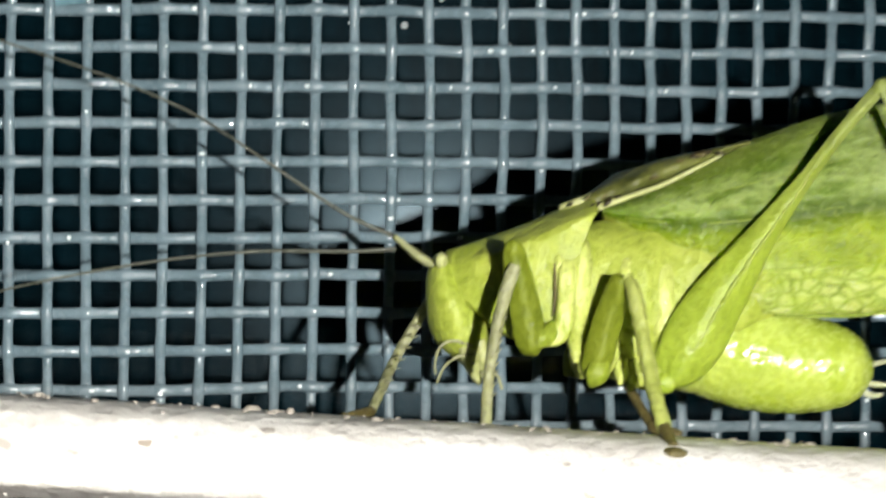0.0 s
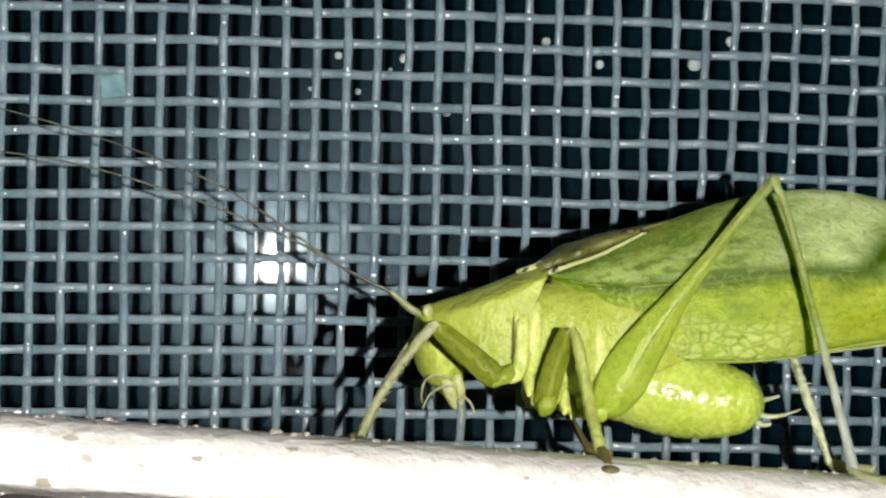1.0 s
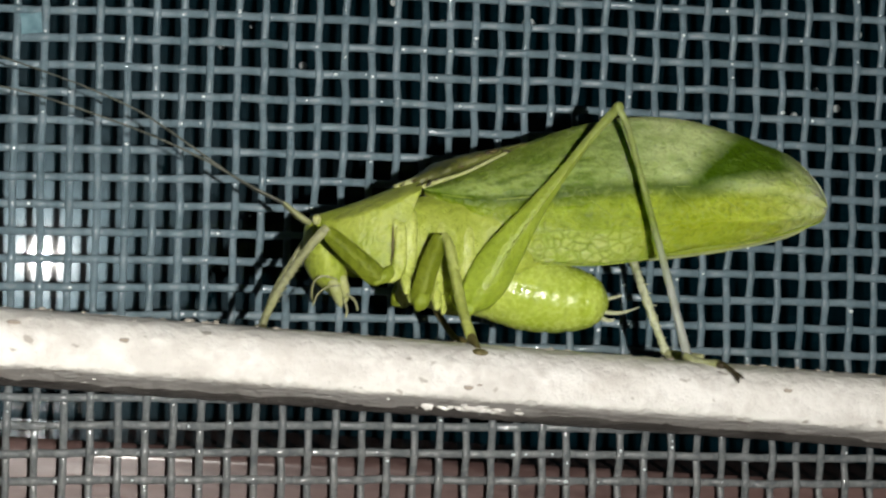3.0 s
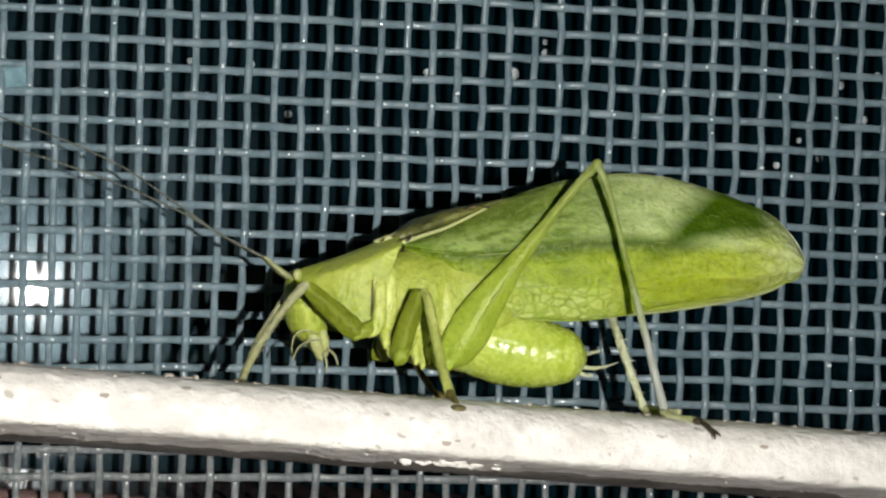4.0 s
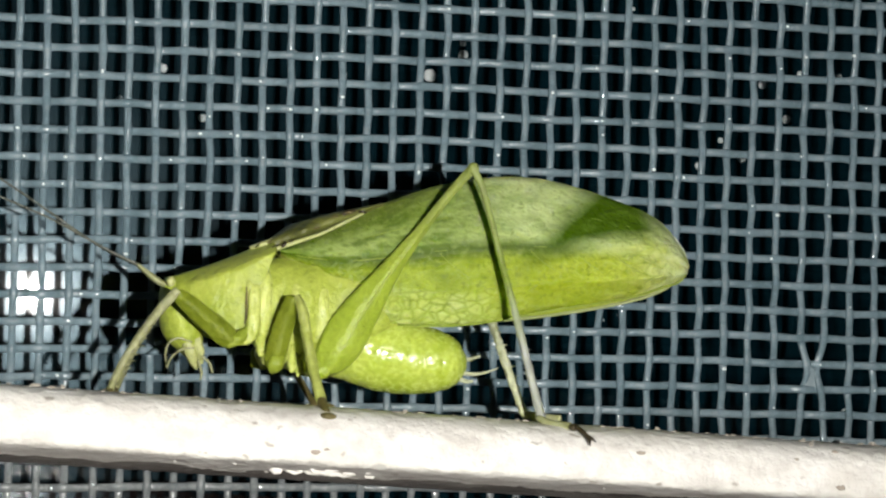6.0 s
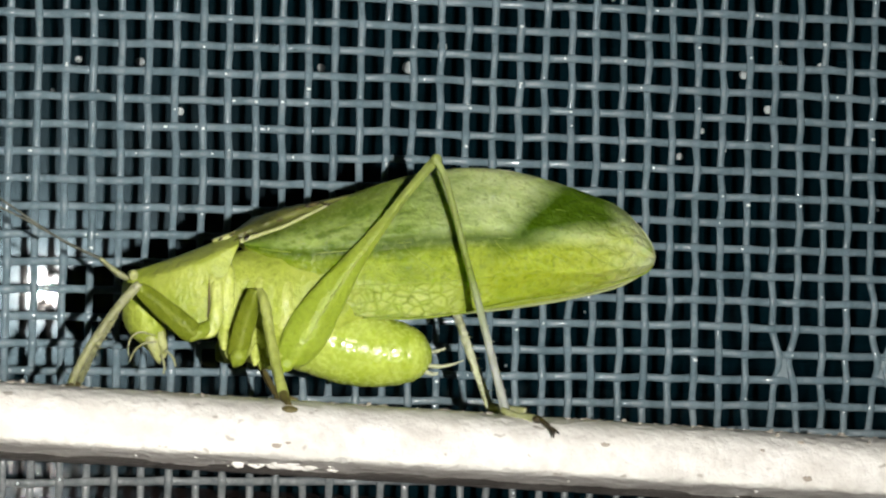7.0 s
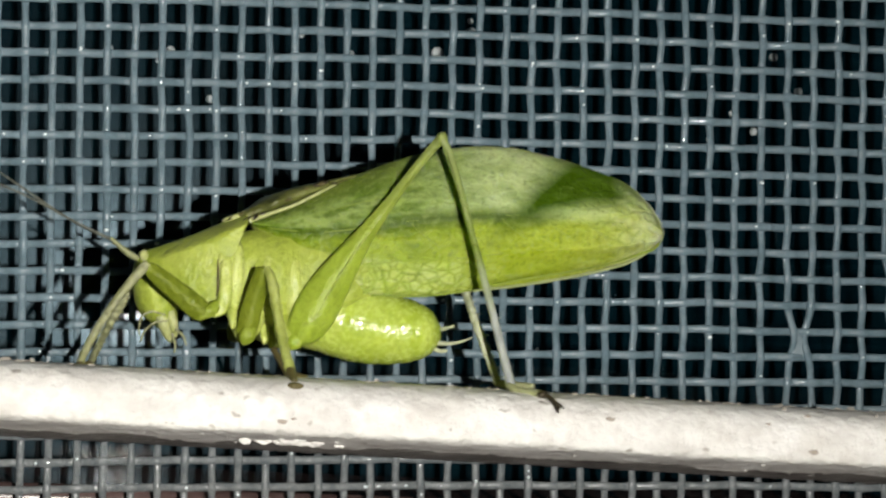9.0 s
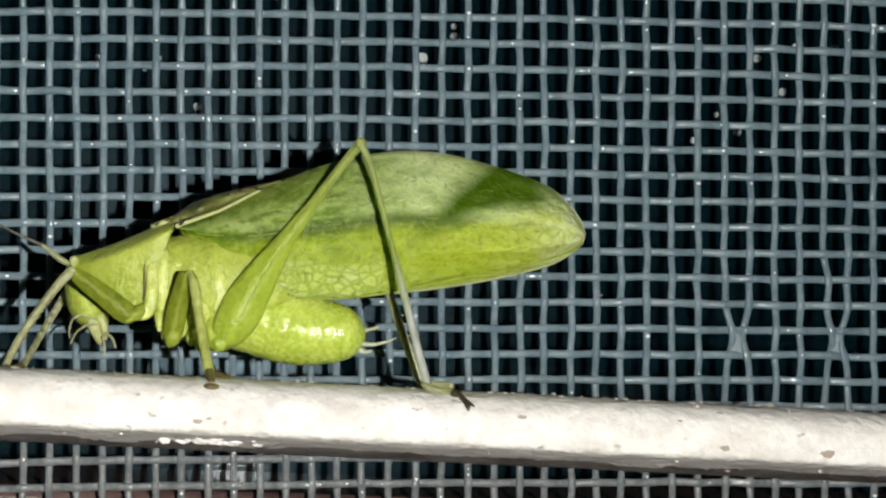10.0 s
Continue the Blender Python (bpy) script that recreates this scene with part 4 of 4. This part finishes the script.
    # the joints and the middle femur on the side towards the screen
    limb("middle_femur", loft([(-9.35, -7.0, -14.45, 0.34, 0.3), (-9.25, -6.9, -13.8, 0.50, 0.36), (-8.9, -6.7, -13.1, 0.46, 0.36), (-8.3, -6.5, -12.6, 0.36, 0.3), (-7.9, -6.4, -12.35, 0.2, 0.2)], 24, 18, wave=keeled), M_FEMUR, "dark olive middle femur")
    for name, x, z, drop, r in (("front_coxa", -11.0, -11.9, 1.1, 0.55), ("middle_coxa", -9.0, -12.9, 1.5, 0.65), ("hind_coxa", -6.8, -13.2, 1.35, 0.85)):
        limb(name, loft([(x, Y(x) + 1.3, z, r, r), (x - 0.1, Y(x) + 1.8, z - 0.55 * drop, r * 0.9, r * 0.8), (x - 0.15, Y(x) + 2.0, z - drop, 0.2, 0.2)], 16, 14, wave=bumpy(5, 0.15)), M_PLATE, "")
    limb("sternum", loft([(-9.2, Y(-9), -13.2, 0.3, 0.9), (-8.4, Y(-8), -13.7, 0.55, 1.4), (-6.8, Y(-7), -14.1, 0.6, 1.4), (-5.8, Y(-6), -14.0, 0.3, 0.9)], 24, 18, wave=bumpy(7, 0.12)), M_BODY, "")
    limb("middle_tibia", tube([(-8.0, -6.4, -12.5, 0.3), (-7.6, -7.4, -14.2, 0.2), (-6.9, -10.3, -15.9, 0.17)], 20, 10), M_PAD, "thin brown middle tibia")
    limb("middle_foot", tube([(-6.9, -10.3, -15.9, 0.24), (-6.4, -11.0, -16.05, 0.24), (-6.0, -11.4, -16.05, 0.12)], 12, 10), M_PAD, "brown middle foot pad")
    limb("front_femur", tube([(-11.6, -7.4, -12.6, 0.4), (-13.0, -7.2, -12.0, 0.42), (-14.6, -7.6, -11.2, 0.24)], 20, 12), M_FEMUR, "dark olive front femur")
    # ---- what moves: the near front leg and one antenna ----
    movers["femur"] = limb("front_femur", loft([(-11.35, -12.0, -13.05, 0.2, 0.2), (-11.55, -12.15, -12.95, 0.46, 0.32), (-12.0, -12.25, -12.65, 0.53, 0.37), (-12.8, -12.5, -12.05, 0.50, 0.37), (-13.6, -12.8, -11.5, 0.46, 0.36), (-14.3, -13.1, -10.98, 0.37, 0.3), (-14.5, -13.25, -10.75, 0.26, 0.22), (-14.6, -13.3, -10.62, 0.08, 0.08)], 34, 24, wave=keeled), M_FEMUR, "dark olive front femur")
    shin = limb("front_tibia", tube([(-14.55, -13.3, -10.62, 0.22), (-14.9, -13.35, -11.0, 0.25), (-15.7, -13.5, -12.05, 0.23), (-16.4, -13.8, -13.1, 0.21), (-17.0, -14.2, -14.1, 0.2), (-17.6, -14.8, -15.35, 0.2), (-17.75, -15.2, -15.9, 0.2)], 44, 12, wave=bumpy(24, 0.15)), M_SHIN, "pale brown front tibia")
    thorns(spines((-15.4, -13.5, -11.7), (-17.5, -14.7, -15.2), 22, 0.42, (0.7, 0.9, 0.3), 13, 0.03), M_SHIN, shin)
    limb("front_foot", tube([(-17.7, -15.1, -15.75, 0.2), (-18.0, -15.7, -16.0, 0.22), (-18.2, -16.3, -16.08, 0.15)], 12, 10), M_PAD, "brown front foot", shin)
    movers["tibia"] = shin
    movers["other_antenna"] = limb("antenna", tube([(-16.2, -9.0, -9.45, 0.09), (-18.3, -9.0, -8.6, 0.065), (-22.5, -8.9, -6.1, 0.055), (-24.5, -8.8, -5.1, 0.05), (-28.1, -8.6, -3.9, 0.045), (-34, -8.2, -2.5, 0.035), (-42, -7.8, -1.5, 0.02)], 90, 6), M_ANTENNA, "thin grey-brown antenna")
    movers["antenna"] = limb("antenna", tube([(-16.2, -9.7, -9.5, 0.09), (-18.0, -9.7, -8.75, 0.065), (-21.1, -9.7, -7.33, 0.055), (-25.3, -9.7, -5.95, 0.05), (-30.6, -9.7, -4.75, 0.045), (-36, -9.6, -4.4, 0.035), (-44, -9.4, -4.6, 0.02)], 90, 6), M_ANTENNA, "thin grey-brown antenna")
    return bug, movers


def saddle():
    """The pronotum: a flat-topped saddle whose side lobes hang down to the front coxae."""
    verts, faces = [], []
    cols, rows = 34, 24
    for a in range(cols + 1):
        s = a / cols
        x = -14.55 + 5.1 * s
        ridge = -9.98 + 2.3 * s - 0.12 * math.sin(math.pi * s)
        hang = curve_at([(-10.9,), (-11.7,), (-12.4,), (-12.95,), (-12.85,), (-12.3,), (-11.2,)], s)[0] if s < 0.72 else curve_at([(-12.75,), (-11.6,), (-9.6,), (-8.2,)], (s - 0.72) / 0.28)[0]
        wide = curve_at([(0.75,), (1.5,), (1.95,), (2.25,), (2.35,), (2.2,)], s)[0]
        for b in range(-rows, rows + 1):
            v = b / rows
            u = abs(v)
            out = wide * min(1.0, (u / 0.34) ** 0.8 * 1.0 if u < 0.34 else 1.0 + 0.10 * math.sin(math.pi * (u - 0.34) / 0.66))
            drop = 0.62 * (u / 0.34) ** 1.4 if u < 0.34 else 0.62 + (ridge - 0.62 - hang) * ((u - 0.34) / 0.66)
            sway = -0.45 * max(0.0, u - 0.3) * (1 - s)
            p = Vector((x + sway, axis_y(x) + math.copysign(out, v) if b else axis_y(x), ridge - drop))
            p.y += 0.05 * noise.noise(p * 1.5)
            verts.append(tuple(p))
    w = 2 * rows + 1
    n = len(verts)
    verts += [(x + 0.03, axis_y(x) + (y - axis_y(x)) * 0.93, z - 0.08) for x, y, z in verts[:n]]
    for a in range(cols):
        for b in range(w - 1):
            q = (a * w + b, (a + 1) * w + b, (a + 1) * w + b + 1, a * w + b + 1)
            faces += [q, tuple(i + n for i in q[::-1])]
    rim = list(range(w)) + [a * w + w - 1 for a in range(1, cols + 1)] + [cols * w + b for b in range(w - 2, -1, -1)] + [a * w for a in range(cols - 1, 0, -1)]
    for k, i in enumerate(rim):
        j = rim[(k + 1) % len(rim)]
        faces.append((i, j, j + n, i + n))
    return verts, faces


def build_torch():
    torch = thing("torch", "small glowing torch lamp beside the lens", "torch")
    v, f = ball((0, 0, 0), (1.0, 1.0, 0.18))
    part("lens", mesh_of("lens", v, f, M_LAMP), torch, "glowing white lens")
    part("case", box("case", -2.2, 2.2, -2.2, 2.2, 0.6, 2.6, M_CASE, 0.4), torch, "black plastic case")
    return torch


build_window()
SCREEN = build_screen()
build_screen_bits(SCREEN)
build_specks()
build_ledge()
build_grit()
BUG, MOVERS = build_katydid()
TORCH = build_torch()


def motions():
    rows = []
    for row in PATH:
        rows.append((row[0], path_pose(row) @ Matrix.Translation([v * MM for v in LAMP_OFFSET]) @ pose(0, 0, 0, LAMP_AIM[0], LAMP_AIM[1], 0)))
    walk(TORCH, rows)
    # the near front leg steps forward at the start, and one antenna swings up
    stay = Matrix.Identity(4)

    def swung(joint, to, degrees):
        """The pose that carries a joint to another place and turns the part about it."""
        a = [(p - q) * MM for p, q in zip(joint, BUG_AT)]
        b = [(p - q) * MM for p, q in zip(to, BUG_AT)]
        return Matrix.Translation(b) @ pose(0, 0, 0, 0, degrees, 0) @ Matrix.Translation([-v for v in a])

    femur = swung((-11.9, -12.3, -13.0), (-11.9, -12.3, -13.0), 38)
    knee = swung((-14.55, -13.3, -10.62), (-12.5, -13.3, -10.35), -24)
    swing = swung((-16.2, -9.7, -9.5), (-16.2, -9.7, -9.9), -28)
    nod = Matrix.Translation((-0.22 * MM, 0, -0.14 * MM))
    for mover, pose_0 in (("femur", femur), ("tibia", knee), ("antenna", nod @ swing), ("head", nod), ("other_antenna", nod)):
        walk(MOVERS[mover], [(0.0, pose_0), (0.1, pose_0.lerp(stay, 0.08)), (0.2, pose_0.lerp(stay, 0.8)), (0.3, stay), (10.0, stay)])


motions()
